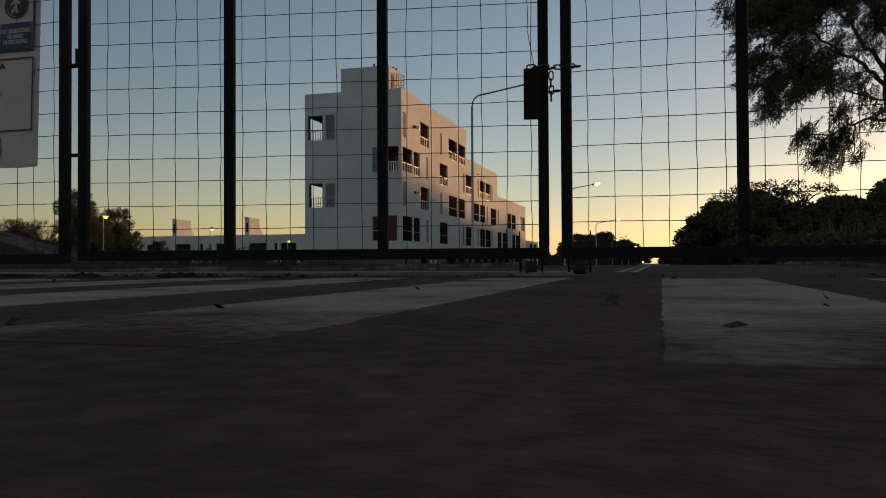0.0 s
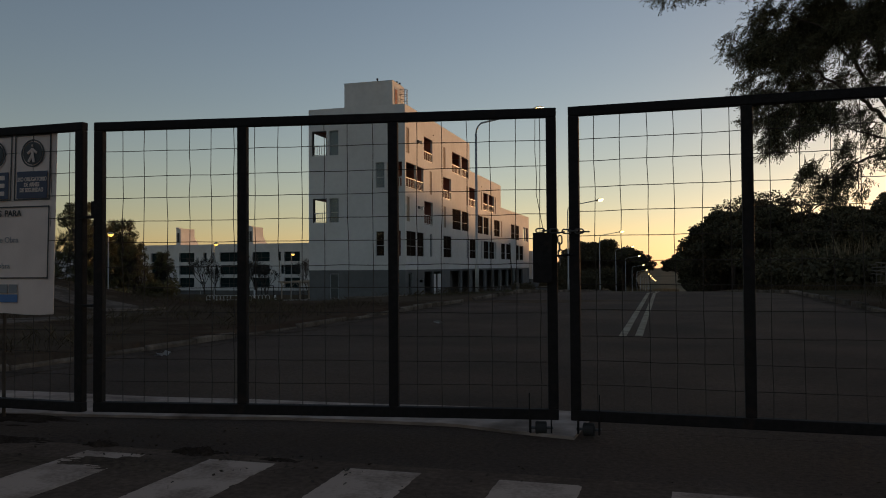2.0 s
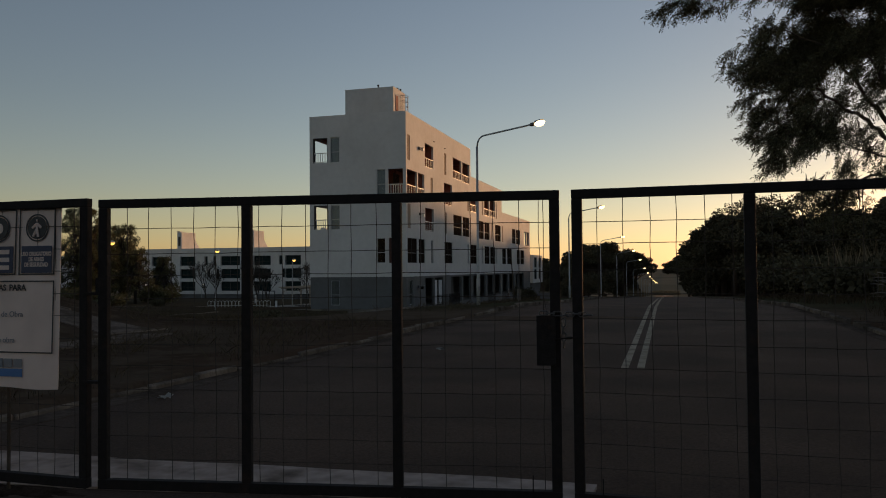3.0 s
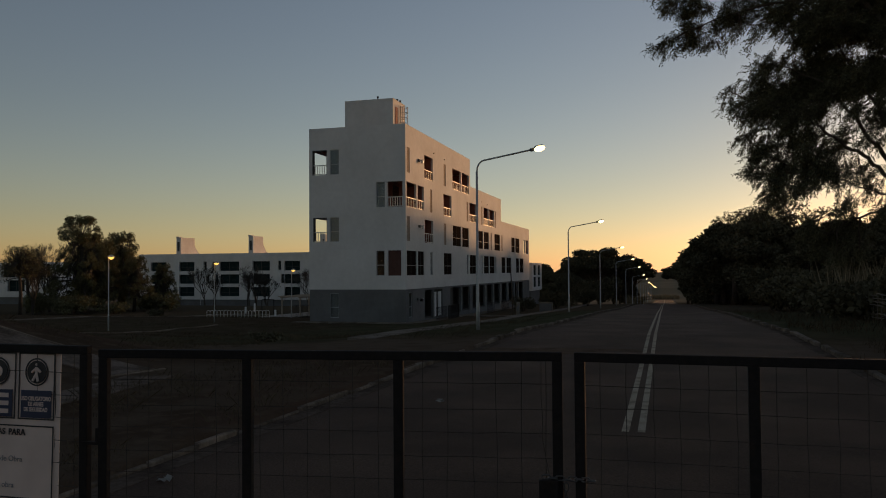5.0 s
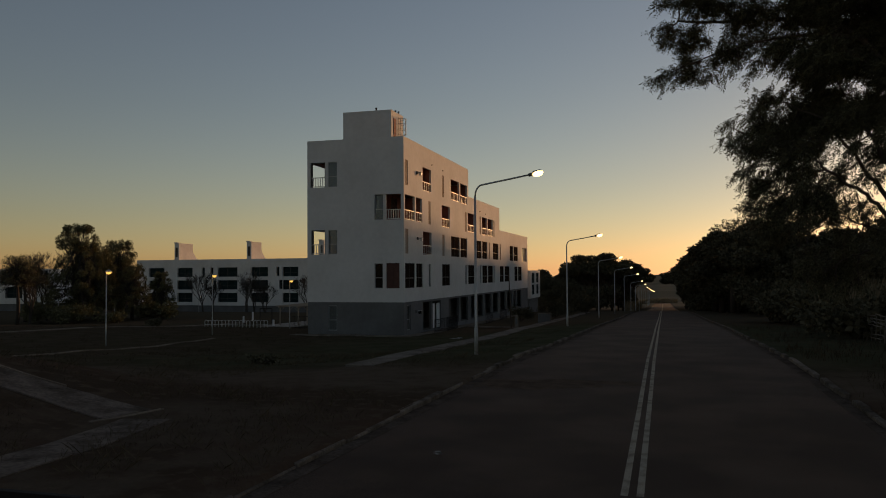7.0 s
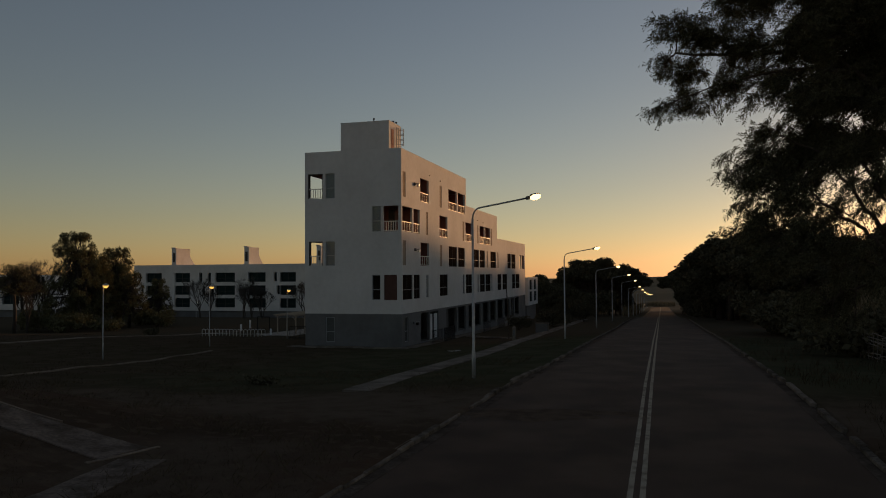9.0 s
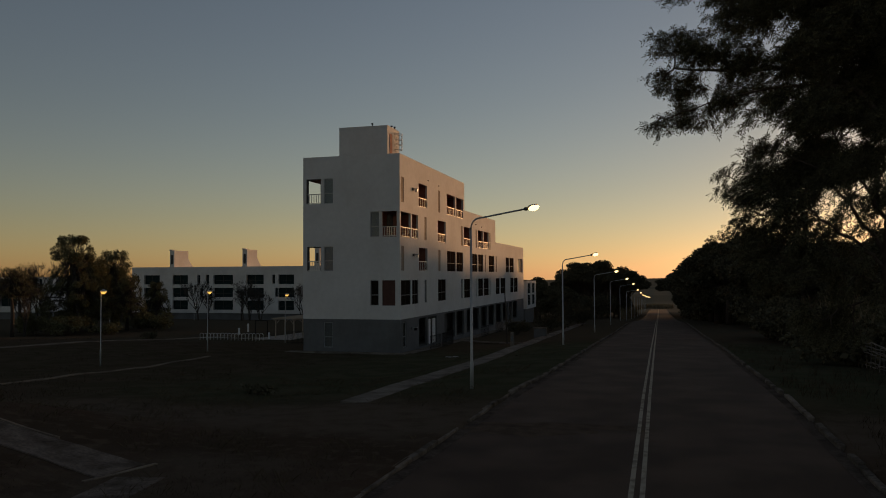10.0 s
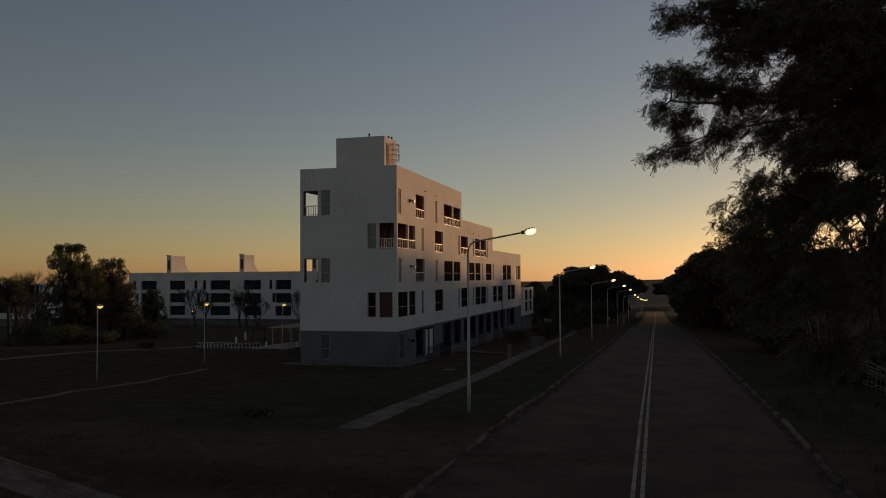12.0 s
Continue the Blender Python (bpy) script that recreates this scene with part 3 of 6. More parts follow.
def castor(ob, x, rod):
    for s in (-0.058, 0.058):
        part("castor_bracket", boxes(((x + s - 0.004, -0.012, 0.012), (x + s + 0.004, 0.03, 0.09))), M_BLACK, ob)
    part("drop_rod", tubes(([(x + rod, -0.032, 0.02), (x + rod, -0.032, 0.24)], 0.0035), n=6), M_BLACK, ob)
    w = part("castor", tubes(([(x - 0.032, 0.01, 0.038), (x - 0.027, 0.01, 0.038), (x + 0.027, 0.01, 0.038), (x + 0.032, 0.01, 0.038)], [0.031, 0.037, 0.037, 0.031]), n=18), M_RUBBER, ob, "dark rubber castor")
    part("axle", tubes(([(x - 0.068, 0.01, 0.038), (x + 0.068, 0.01, 0.038)], 0.008), n=8), M_CHAIN, w)


GATE_Z0, GATE_Z1 = 0.088, 1.845
a, c = Vector((-3.205, 3.94, 0)), Vector((-0.452, 4.374, 0))
left_leaf = gate_leaf("gate_leaf", (c - a).length, 3, GATE_Z0, GATE_Z1, "black steel gate leaf with welded wire mesh, chained shut", 11, (0.177, 0.1, 0.167), 0.186)
w = (c - a).length
castor(left_leaf, w - 0.1, -0.064)
part("lock_box", bevelled((w - 0.136, -0.06, 0.858), (w - 0.03, -0.026, 1.137), 0.004), M_BLACK, left_leaf, "black sheet-steel lock box")
part("bolt", tubes(([(w - 0.04, -0.04, 1.004), (w + 0.085, -0.04, 1.014)], 0.005), ([(w + 0.03, -0.04, 1.01), (w + 0.06, -0.04, 1.012)], 0.008)), M_BLACK, left_leaf)
part("loose_wire", tubes(([(w - 0.118, 0.0, 1.79), (w - 0.12, -0.008, 1.6), (w - 0.112, -0.01, 1.46), (w - 0.115, -0.01, 1.36), (w - 0.075, -0.03, 1.14)], 0.002), n=5), M_WIRE, left_leaf)
left_leaf.matrix_basis = Matrix.Translation(a) @ pose(0, 0, 0, 0, 0, math.degrees(math.atan2(c.y - a.y, c.x - a.x)))

right_leaf = gate_leaf("gate_leaf", 2.79, 3, GATE_Z0, GATE_Z1, "black steel gate leaf with welded wire mesh, standing shut", 12)
castor(right_leaf, 0.095, 0.064)
right_leaf.matrix_basis = pose(-0.383, 4.378, 0, 0, 0, -0.6)

fence = gate_leaf("fence_panel", 2.79, 3, 0.075, 1.86, "black steel fence panel with welded wire mesh beside the gate", 13)
tagged(fence, category="fence")
part("hinge", boxes(((2.76, -0.03, 1.262), (2.92, 0.01, 1.278)), ((2.865, -0.035, 1.278), (2.9, 0.02, 1.365))), M_BLACK, fence)
part("hinge", boxes(((2.76, -0.03, 0.72), (2.875, 0.02, 0.735))), M_BLACK, fence)
part("stake", tubes(([(2.095, 0.07, 0.0), (2.1, 0.07, 1.2)], 0.011), n=6), M_BARK, fence, "thin rusty stake behind the notice board")
fence.matrix_basis = pose(-3.305 - 2.79, 3.99, 0, 0, 0, -0.5)


def link(bm, m):
    pts = []
    for k in range(14):
        u = math.tau * k / 14
        x, y = 0.012 * math.cos(u), 0.012 * math.sin(u)
        pts.append(m @ Vector((x, y + (0.012 if math.sin(u) > 0 else -0.012), 0)))
    return tube(bm, pts + [pts[0]], 0.0042, 6, False)


chain = thing("chain", (-0.42, 4.36, 1.145), "steel chain looped round both gate posts", "chain")
spots = [((-0.54, 4.325, 1.150), 90, 0), ((-0.505, 4.325, 1.148), 90, 90), ((-0.465, 4.33, 1.147), 90, 0), ((-0.43, 4.34, 1.137), 80, 90), ((-0.395, 4.345, 1.143), 95, 0),
         ((-0.36, 4.345, 1.145), 90, 90), ((-0.325, 4.345, 1.143), 90, 0), ((-0.295, 4.348, 1.140), 90, 90), ((-0.432, 4.34, 1.097), 0, 0), ((-0.434, 4.34, 1.057), 0, 90), ((-0.43, 4.34, 1.017), 0, 0), ((-0.432, 4.34, 0.979), 0, 90)]
for p, tilt, twist in spots:
    bm = bmesh.new()
    link(bm, Matrix.Translation(p) @ pose(0, 0, 0, 90, tilt, 0) @ pose(0, 0, 0, 0, twist, 0))
    part("link", bm, M_CHAIN, chain)


# ---- the warning sign on the fence ----
def lettering(name, body, x, z, size, mat, parent, y=-0.006, label="", align="CENTER", wide=1.0):
    cu = bpy.data.curves.new(name, "FONT")
    cu.body, cu.size, cu.align_x, cu.align_y, cu.extrude = body, size, align, "CENTER", 0.0006
    cu.space_line = 0.95
    cu.offset = 0.03 * size if name in ("heading", "caption") else 0.0
    tmp = bpy.data.objects.new(name, cu)
    scene.collection.objects.link(tmp)
    me = bpy.data.meshes.new_from_object(tmp.evaluated_get(bpy.context.evaluated_depsgraph_get()))
    bpy.data.objects.remove(tmp)
    me.materials.clear()
    me.materials.append(mat)
    me.transform(Matrix.Translation((x, y, z)) @ pose(0, 0, 0, 90, 0, 0) @ Matrix.Diagonal((wide, 1, 1, 1)))
    ob = new(name, me)
    ob.parent = parent
    return tagged(ob, label)


def ring_bm(x, z, r0, r1, y, n=36):
    bm = bmesh.new()
    pts = [[bm.verts.new((x + r * math.cos(k * math.tau / n), yy, z + r * math.sin(k * math.tau / n))) for k in range(n)] for r, yy in ((r0, y), (r1, y), (r1, y + 0.002), (r0, y + 0.002))]
    for a, c in zip(pts, pts[1:] + pts[:1]):
        for k in range(n):
            bm.faces.new((a[k], a[(k + 1) % n], c[(k + 1) % n], c[k]))
    return bm


def disc_bm(x, z, r, y, n=36):
    bm = bmesh.new()
    a = [bm.verts.new((x + r * math.cos(k * math.tau / n), y, z + r * math.sin(k * math.tau / n))) for k in range(n)]
    c = [bm.verts.new(v.co + Vector((0, 0.002, 0))) for v in a]
    bm.faces.new(a)
    bm.faces.new(c[::-1])
    for k in range(n):
        bm.faces.new((a[k], c[k], c[(k + 1) % n], a[(k + 1) % n]))
    bmesh.ops.recalc_face_normals(bm, faces=bm.faces)
    return bm


def outline(x0, x1, z0, z1, w, y=-0.005):
    return boxes(((x0, y, z0), (x1, y + 0.002, z0 + w)), ((x0, y, z1 - w), (x1, y + 0.002, z1)), ((x0, y, z0 + w), (x0 + w, y + 0.002, z1 - w)), ((x1 - w, y, z0 + w), (x1, y + 0.002, z1 - w)))


def plate(x0, x1, z0, z1, y=-0.005):
    return boxes(((x0, y, z0), (x1, y + 0.002, z1)))


def warning_sign():
    """Local plane: x along the board with its right edge at 0, z up from its lower edge, y towards the gate."""
    ob = thing("warning_sign", (0, 0, 0), "white printed safety notice board tied to the wire fence", "sign")
    H = 1.165
    bm = boxes(((-1.5, -0.0025, 0), (0, 0.0025, H)))
    bmesh.ops.subdivide_edges(bm, edges=[e for e in bm.edges if abs(e.verts[0].co.x - e.verts[1].co.x) > 1], cuts=12)
    for v in bm.verts:
        v.co.y += 0.006 * math.sin(v.co.x * 7) + 0.004 * math.sin(v.co.z * 9)
        v.co.z += 0.006 * math.sin(v.co.x * 11) * (1 if v.co.z < 0.1 else 0.3)
    part("board", bm, M_SIGN, ob)
    y = -0.016
    for i in range(4):
        x1 = -0.035 - 0.298 * i
        x0 = x1 - 0.275
        part("panel_border", outline(x0, x1, 0.717, 1.135, 0.008, y), M_INK, ob)
        cx = (x0 + x1) / 2
        part("pictogram_ring", ring_bm(cx, 1.015, 0.079, 0.088, y), M_INK, ob)
        part("pictogram_disc", disc_bm(cx, 1.015, 0.072, y), M_INK, ob)
        part("caption_plate", plate(x0 + 0.022, x1 - 0.022, 0.728, 0.9, y), M_NAVY, ob)
        if i == 0:
            bars = bmesh.new()
            for p, q in (((0.0, 0.03), (0.002, -0.012)), ((0.0, -0.01), (-0.026, -0.055)), ((0.002, -0.01), (0.014, -0.058)), ((0.0, 0.026), (-0.034, -0.002)), ((0.0, 0.026), (0.034, 0.0)), ((-0.003, 0.047), (0.003, 0.047))):
                tube(bars, [(cx + p[0], y - 0.002, 1.015 + p[1]), (cx + q[0], y - 0.002, 1.015 + q[1])], 0.0085, 6)
            part("pictogram_mark", bars, M_SIGN, ob)
            lettering("caption", "USO OBLIGATORIO\nDE ARNES\nDE SEGURIDAD", cx, 0.814, 0.036, M_SIGN, ob, y - 0.002, "white capital lettering", wide=0.72)
        else:
            part("pictogram_mark", disc_bm(cx, 1.015, 0.035, y - 0.002), M_SIGN, ob)
            for k in range(3):
                part("caption_bar", plate(x0 + 0.05, x1 - 0.05, 0.75 + 0.05 * k, 0.778 + 0.05 * k, y - 0.002), M_SIGN, ob)
    part("panel_border", outline(-1.44, -0.035, 0.222, 0.68, 0.008, y), M_INK, ob)
    lettering("heading", "PARA", -0.248, 0.634, 0.053, M_INK, ob, y, "bold black lettering", "RIGHT")
    lettering("heading", "AS", -0.401, 0.634, 0.053, M_INK, ob, y, "bold black lettering", "RIGHT")
    lettering("note", "ción de Obra", -0.265, 0.466, 0.05, M_GREYINK, ob, y, "grey lettering", "RIGHT")
    lettering("note", "es de obra", -0.325, 0.302, 0.05, M_GREYINK, ob, y, "grey lettering", "RIGHT")
    for k in range(6):
        part("emblem_bar", plate(-0.255 - 0.075 * (k + 1), -0.265 - 0.075 * k, 0.13, 0.185, y), M_GREYINK, ob)
    part("emblem_bar", plate(-0.8, -0.262, 0.072, 0.122, y), M_BLUE, ob, "blue emblem bar")
    ob.matrix_basis = Matrix.Translation((-3.53, 3.955, 0.672)) @ pose(0, 0, 0, -1.5, 0, 1.0)
    return ob


warning_sign()

# ---- the apartment building beside the road ----
BX0, BX1, BY0, BY1 = -30.24, -21.175, 62.23, 124.4
BASE, GREY_TOP = -2.25, 0.7
ROWS = {2: (1.9, 4.07), 3: (4.9, 7.05), 4: (7.82, 10.03), 5: (10.84, 13.05)}
ROOF_STEPS = ((85.0, 15.0), (102.2, 11.9), (BY1, 8.92))
SLIM = {5: ((62.6, 63.4), (74.1, 74.9)), 4: ((69.4, 70.1), (83.35, 84.1), (90.5, 91.1), (98.35, 99.0)),
        3: ((62.6, 63.4), (74.1, 74.9), (95.6, 96.2), (102.3, 103.0)), 2: ((69.4, 70.1), (83.35, 84.1), (90.5, 91.1), (98.35, 99.0))}
OPEN = {5: ((67.65, 70.35), (77.45, 80.9), (81.35, 84.45)), 4: ((62.5, 65.25), (65.6, 67.45), (74.0, 77.0), (84.7, 88.0), (91.8, 94.6), (94.95, 97.95)),
        3: ((67.65, 70.35), (77.45, 80.9), (81.35, 84.3), (88.6, 91.4), (91.85, 94.6), (97.9, 101.4), (109.4, 112.05), (112.5, 115.75), (119.2, 120.9), (121.2, 123.6)),
        2: ((62.5, 65.2), (65.6, 67.45), (74.0, 77.0), (84.7, 87.8), (91.8, 94.6), (94.95, 97.95), (102.3, 105.0), (105.7, 109.2), (112.9, 115.5), (115.9, 119.1))}
GROUND_OPEN = ((67.65, 70.2), (70.7, 73.5), (76.4, 80.7), (81.2, 84.6), (86.0, 88.6), (89.1, 92.2), (93.3, 96.9), (97.7, 101.2), (102.4, 106.2), (107.2, 110.8), (112.0, 114.4), (115.0, 118.6))
FRONT_OPEN = {5: (-29.93, -28.51), 3: (-29.85, -28.51), 4: (-22.83, -21.45), 2: (-22.8, -21.6)}
FRONT_WIN = {5: (-28.24, -27.37), 3: (-28.24, -27.37), 4: (-23.87, -23.06), 2: (-23.89, -23.12)}

flats = thing("apartment_building", ((BX0 + BX1) / 2, BY0, BASE), "white rendered stepped apartment block with a dark grey ground floor", "building")


def roof_at(y):
    return next(z for e, z in ROOF_STEPS if y < e + 0.001)


def cell_wall(name, place, us, vs, holes, mat, depth=0.2, limit=None, label=""):
    hs = list(holes)

    def solid(u, v):
        return not any(a < u < c and e < v < f for a, c, e, f in hs) and (limit is None or v < limit(u))
    return part(name, pierced(place, list(us) + [q for h in hs for q in h[:2]], list(vs) + [q for h in hs for q in h[2:]], solid, depth), mat, flats, label)


side_holes = [(a, c, *ROWS[r]) for r in ROWS for a, c in SLIM[r] + OPEN[r]]
front_holes = [(*FRONT_OPEN[r], *ROWS[r]) for r in ROWS] + [(*FRONT_WIN[r], *ROWS[r]) for r in ROWS]
cell_wall("side_wall", lambda u, v, d: (BX1 - d, u, v), (BY0, 85.0, 102.2, BY1), (GREY_TOP, 8.92, 11.9, 15.0), side_holes, M_WALL, 0.2, roof_at)
cell_wall("front_wall", lambda u, v, d: (u, BY0 + d, v), (BX0, BX1 - 0.2), (GREY_TOP, 15.0), front_holes, M_WALL)
cell_wall("back_wall", lambda u, v, d: (u, BY1 - d, v), (BX0, BX1 - 0.2), (BASE, 8.92), [(-24.5, BX1 - 0.5, *ROWS[3])], M_WALL)
cell_wall("west_wall", lambda u, v, d: (BX0 + d, u, v), (BY0 + 0.2, 85.0, 102.2, BY1 - 0.2), (GREY_TOP, 8.92, 11.9, 15.0),
          [(BY0 + 0.5, 66.6, *ROWS[5]), (BY0 + 0.5, 66.6, *ROWS[3])], M_WALL, 0.2, roof_at)
cell_wall("ground_side_wall", lambda u, v, d: (BX1 - 0.03 - d, u, v), (BY0 + 0.03, BY1), (BASE - 2.5, GREY_TOP), [(63.1, 64.0, -1.75, 0.42)] + [(a, c, -2.15, 0.5) for a, c in GROUND_OPEN], M_GREY)
cell_wall("ground_front_wall", lambda u, v, d: (u, BY0 + 0.03 + d, v), (BX0 + 0.03, BX1 - 0.23), (BASE - 1.5, GREY_TOP), [(-28.25, -27.42, -1.78, 0.4)], M_GREY)
cell_wall("ground_west_wall", lambda u, v, d: (BX0 + 0.03 + d, u, v), (BY0 + 0.23, BY1), (BASE - 2.5, GREY_TOP), [], M_GREY)
for y0, y1, z in ((BY0 + 0.2, 84.9, 14.55), (84.9, 102.1, 11.5), (102.1, BY1 - 0.2, 8.5)):
    part("roof", boxes(((BX0 + 0.2, y0, z - 0.2), (BX1 - 0.2, y1, z))), M_CONCRETE, flats, "flat concrete roof")
for y, z0, z1 in ((84.8, 11.5, 15.0), (102.0, 8.5, 11.9)):
    part("end_wall", boxes(((BX0 + 0.2, y, z0), (BX1 - 0.2, y + 0.2, z1))), M_WALL, flats)
# The two lowest slabs take a dark colour for the unlit ground floor.
for z, y1 in ((-2.2, BY1 - 0.3), (0.72, BY1 - 0.3), (4.25, BY1 - 0.3), (7.25, BY1 - 0.3), (10.25, 101.9), (13.25, 84.7)):
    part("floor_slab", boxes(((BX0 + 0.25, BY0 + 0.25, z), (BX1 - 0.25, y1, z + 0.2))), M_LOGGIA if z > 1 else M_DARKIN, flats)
# inner walls behind the loggias
part("inner_wall", pierced(lambda u, v, d: (BX1 - 1.9 - d, u, v), (64.9, 84.6, 101.8, BY1 - 0.4), (0.72, 8.4, 11.4, 14.4), lambda u, v: v < roof_at(u) - 0.3, 0.15), M_LOGGIA, flats, "brownish red painted inner wall")
part("inner_wall", boxes(((-27.2, 64.9, 0.9), (BX1 - 1.9, 65.05, 14.3))), M_LOGGIA, flats, "brownish red painted inner wall")
part("inner_wall", boxes(((-27.2, BY0 + 0.25, 0.9), (-27.05, 64.9, 14.3))), M_LOGGIA, flats, "brownish red painted inner wall")
part("inner_wall", boxes(((BX0 + 0.25, 67.0, BASE), (-27.2, 67.15, 14.3))), M_LOGGIA, flats, "brownish red painted inner wall")
# Shade behind the entrances is put into this wall's dark colour.
part("inner_wall", boxes(((BX1 - 3.0, BY0 + 0.3, BASE), (BX1 - 2.9, BY1 - 0.5, 0.7))), M_DARKIN, flats, "inner wall behind the entrances, coloured dark for the shade inside")


def glazed(name, place, u0, u1, z0, z1, rail=0.42, depth=0.06, backing=None):
    """A framed window in an opening of a wall; place(u, z, d) gives the world, d into the wall."""
    t = 0.05

    def bars(*rects):
        bm = bmesh.new()
        for a, e, c, f in rects:
            p, q = place(a, e, 0.09), place(c, f, 0.09 + depth)
            box(bm, [min(i, j) for i, j in zip(p, q)], [max(i, j) for i, j in zip(p, q)])
        return bm
    zr = z0 + (z1 - z0) * rail
    ob = part(name, bars((u0, z0, u1, z0 + t), (u0, z1 - t, u1, z1), (u0, z0 + t, u0 + t, z1 - t), (u1 - t, z0 + t, u1, z1 - t), (u0 + t, zr - 0.03, u1 - t, zr + 0.03)), M_FRAME, flats)
    for a, c in ((z0 + t, zr - 0.03), (zr + 0.03, z1 - t)):
        bm = bmesh.new()
        p, q = place(u0 + t, a, 0.115), place(u1 - t, c, 0.121)
        box(bm, [min(i, j) for i, j in zip(p, q)], [max(i, j) for i, j in zip(p, q)])
        part("pane", bm, M_GLASS, ob).visible_shadow = False
    # Added opaque sheet; its colour stands in for what the glass reflects.
    bm = bmesh.new()
    p, q = place(u0, z0, 0.17), place(u1, z1, 0.19)
    box(bm, [min(i, j) for i, j in zip(p, q)], [max(i, j) for i, j in zip(p, q)])
    part("backing", bm, backing or M_PANE_BACK, ob, "added sheet behind the glass, coloured to give the reflecting pane its tone")
    return ob


# Tan of the sunlit jambs, put into the infill of the slim windows.
M_TAN_INFILL = material("tan_infill", (0.36, 0.3, 0.25), 0.9, 0, 3, 0.1, spec=0.2)
M_BROWN = material("brown_panel", (0.1, 0.05, 0.04), 0.8, 0, 3, 0.15, spec=0.2)
# Blue-grey as the sky mirrored in the panes.
M_PANE_BACK = material("pane_backing", (0.17, 0.19, 0.215), 0.9, 0, 3, 0.1)
M_PANEL = material("dark_glazing", (0.026, 0.018, 0.014), 0.8, 0, 0.6, 0.4, spec=0.0)
M_MUNTIN = material("pale_muntin", (0.3, 0.28, 0.26), 0.6, 0, 20, 0.1)


def cuboid(place, u0, z0, d0, u1, z1, d1):
    p, q = place(u0, z0, d0), place(u1, z1, d1)
    return [min(i, j) for i, j in zip(p, q)], [max(i, j) for i, j in zip(p, q)]


def shutter(place, u0, u1, z0, z1):
    """A slim window filled with tan slats, whose colour stands in for its sunlit recess."""
    n = 18
    h = (z1 - z0 - 0.08) / n
    bm = boxes(cuboid(place, u0, z0, 0.02, u0 + 0.05, z1, 0.1), cuboid(place, u1 - 0.05, z0, 0.02, u1, z1, 0.1), cuboid(place, u0, z0, 0.02, u1, z0 + 0.04, 0.1), cuboid(place, u0, z1 - 0.04, 0.02, u1, z1, 0.1))
    ob = part("shutter", bm, M_TAN_INFILL, flats, "tan slatted infill standing in for a sunlit window recess")
    bm = boxes(cuboid(place, u0 + 0.05, z0 + 0.04, 0.08, u1 - 0.05, z1 - 0.04, 0.1))
    for k in range(n):
        z = z0 + 0.04 + h * k
        a, c = cuboid(place, u0 + 0.05, z + 0.02, 0.035, u1 - 0.05, z + h - 0.015, 0.08)
        box(bm, a, c)
    part("louvres", bm, M_TAN_INFILL, ob)


def dark_panel(place, u0, u1, z0, z1):
    """An opening closed by dark glazing with a pale rail at half its height."""
    t, zr = 0.045, z0 + (z1 - z0) * 0.4
    um = (u0 + u1) / 2
    ob = part("glazed_screen", boxes(cuboid(place, u0, z0, 0.07, u0 + t, z1, 0.13), cuboid(place, u1 - t, z0, 0.07, u1, z1, 0.13), cuboid(place, u0 + t, z0, 0.07, u1 - t, z0 + t, 0.13),
                                     cuboid(place, u0 + t, z1 - t, 0.07, u1 - t, z1, 0.13), cuboid(place, um - 0.02, z0 + t, 0.075, um + 0.02, z1 - t, 0.125)), M_DARKIN, flats, "dark glazed screen closing the loggia")
    part("mid_rail", boxes(cuboid(place, u0 + t, zr - 0.025, 0.05, u1 - t, zr + 0.025, 0.075)), M_MUNTIN, ob)
    for a, c in ((u0 + t, um - 0.02), (um + 0.02, u1 - t)):
        part("pane", boxes(cuboid(place, a, z0 + t, 0.095, c, z1 - t, 0.105)), M_PANEL, ob)


def side_place(u, z, d):
    return (BX1 - d, u, z)


def front_place(u, z, d):
    return (u, BY0 + d, z)


def railing(place, u0, u1, z0, high=0.9, gap=0.62, slats=5, inset=0.03):
    """Flat bars: a handrail, a foot rail and uprights, with thin slats behind them."""
    ob = part("railing", boxes(cuboid(place, u0, z0 + high - 0.07, inset, u1, z0 + high, inset + 0.05), cuboid(place, u0, z0 + 0.04, inset, u1, z0 + 0.1, inset + 0.05)), M_RAIL, flats, "painted metal balcony railing")
    n = max(1, round((u1 - u0) / gap))
    for k in range(n + 1):
        u = u0 + 0.035 + (u1 - u0 - 0.07) * k / n
        part("bar", boxes(cuboid(place, u - 0.024, z0 + 0.1, inset + 0.005, u + 0.024, z0 + high - 0.07, inset + 0.045)), M_RAIL, ob)
    for k in range(slats):
        z = z0 + 0.1 + (high - 0.17) * (k + 1) / (slats + 1)
        part("slat", boxes(cuboid(place, u0, z - 0.022, inset + 0.05, u1, z + 0.022, inset + 0.075)), M_BROWN, ob)


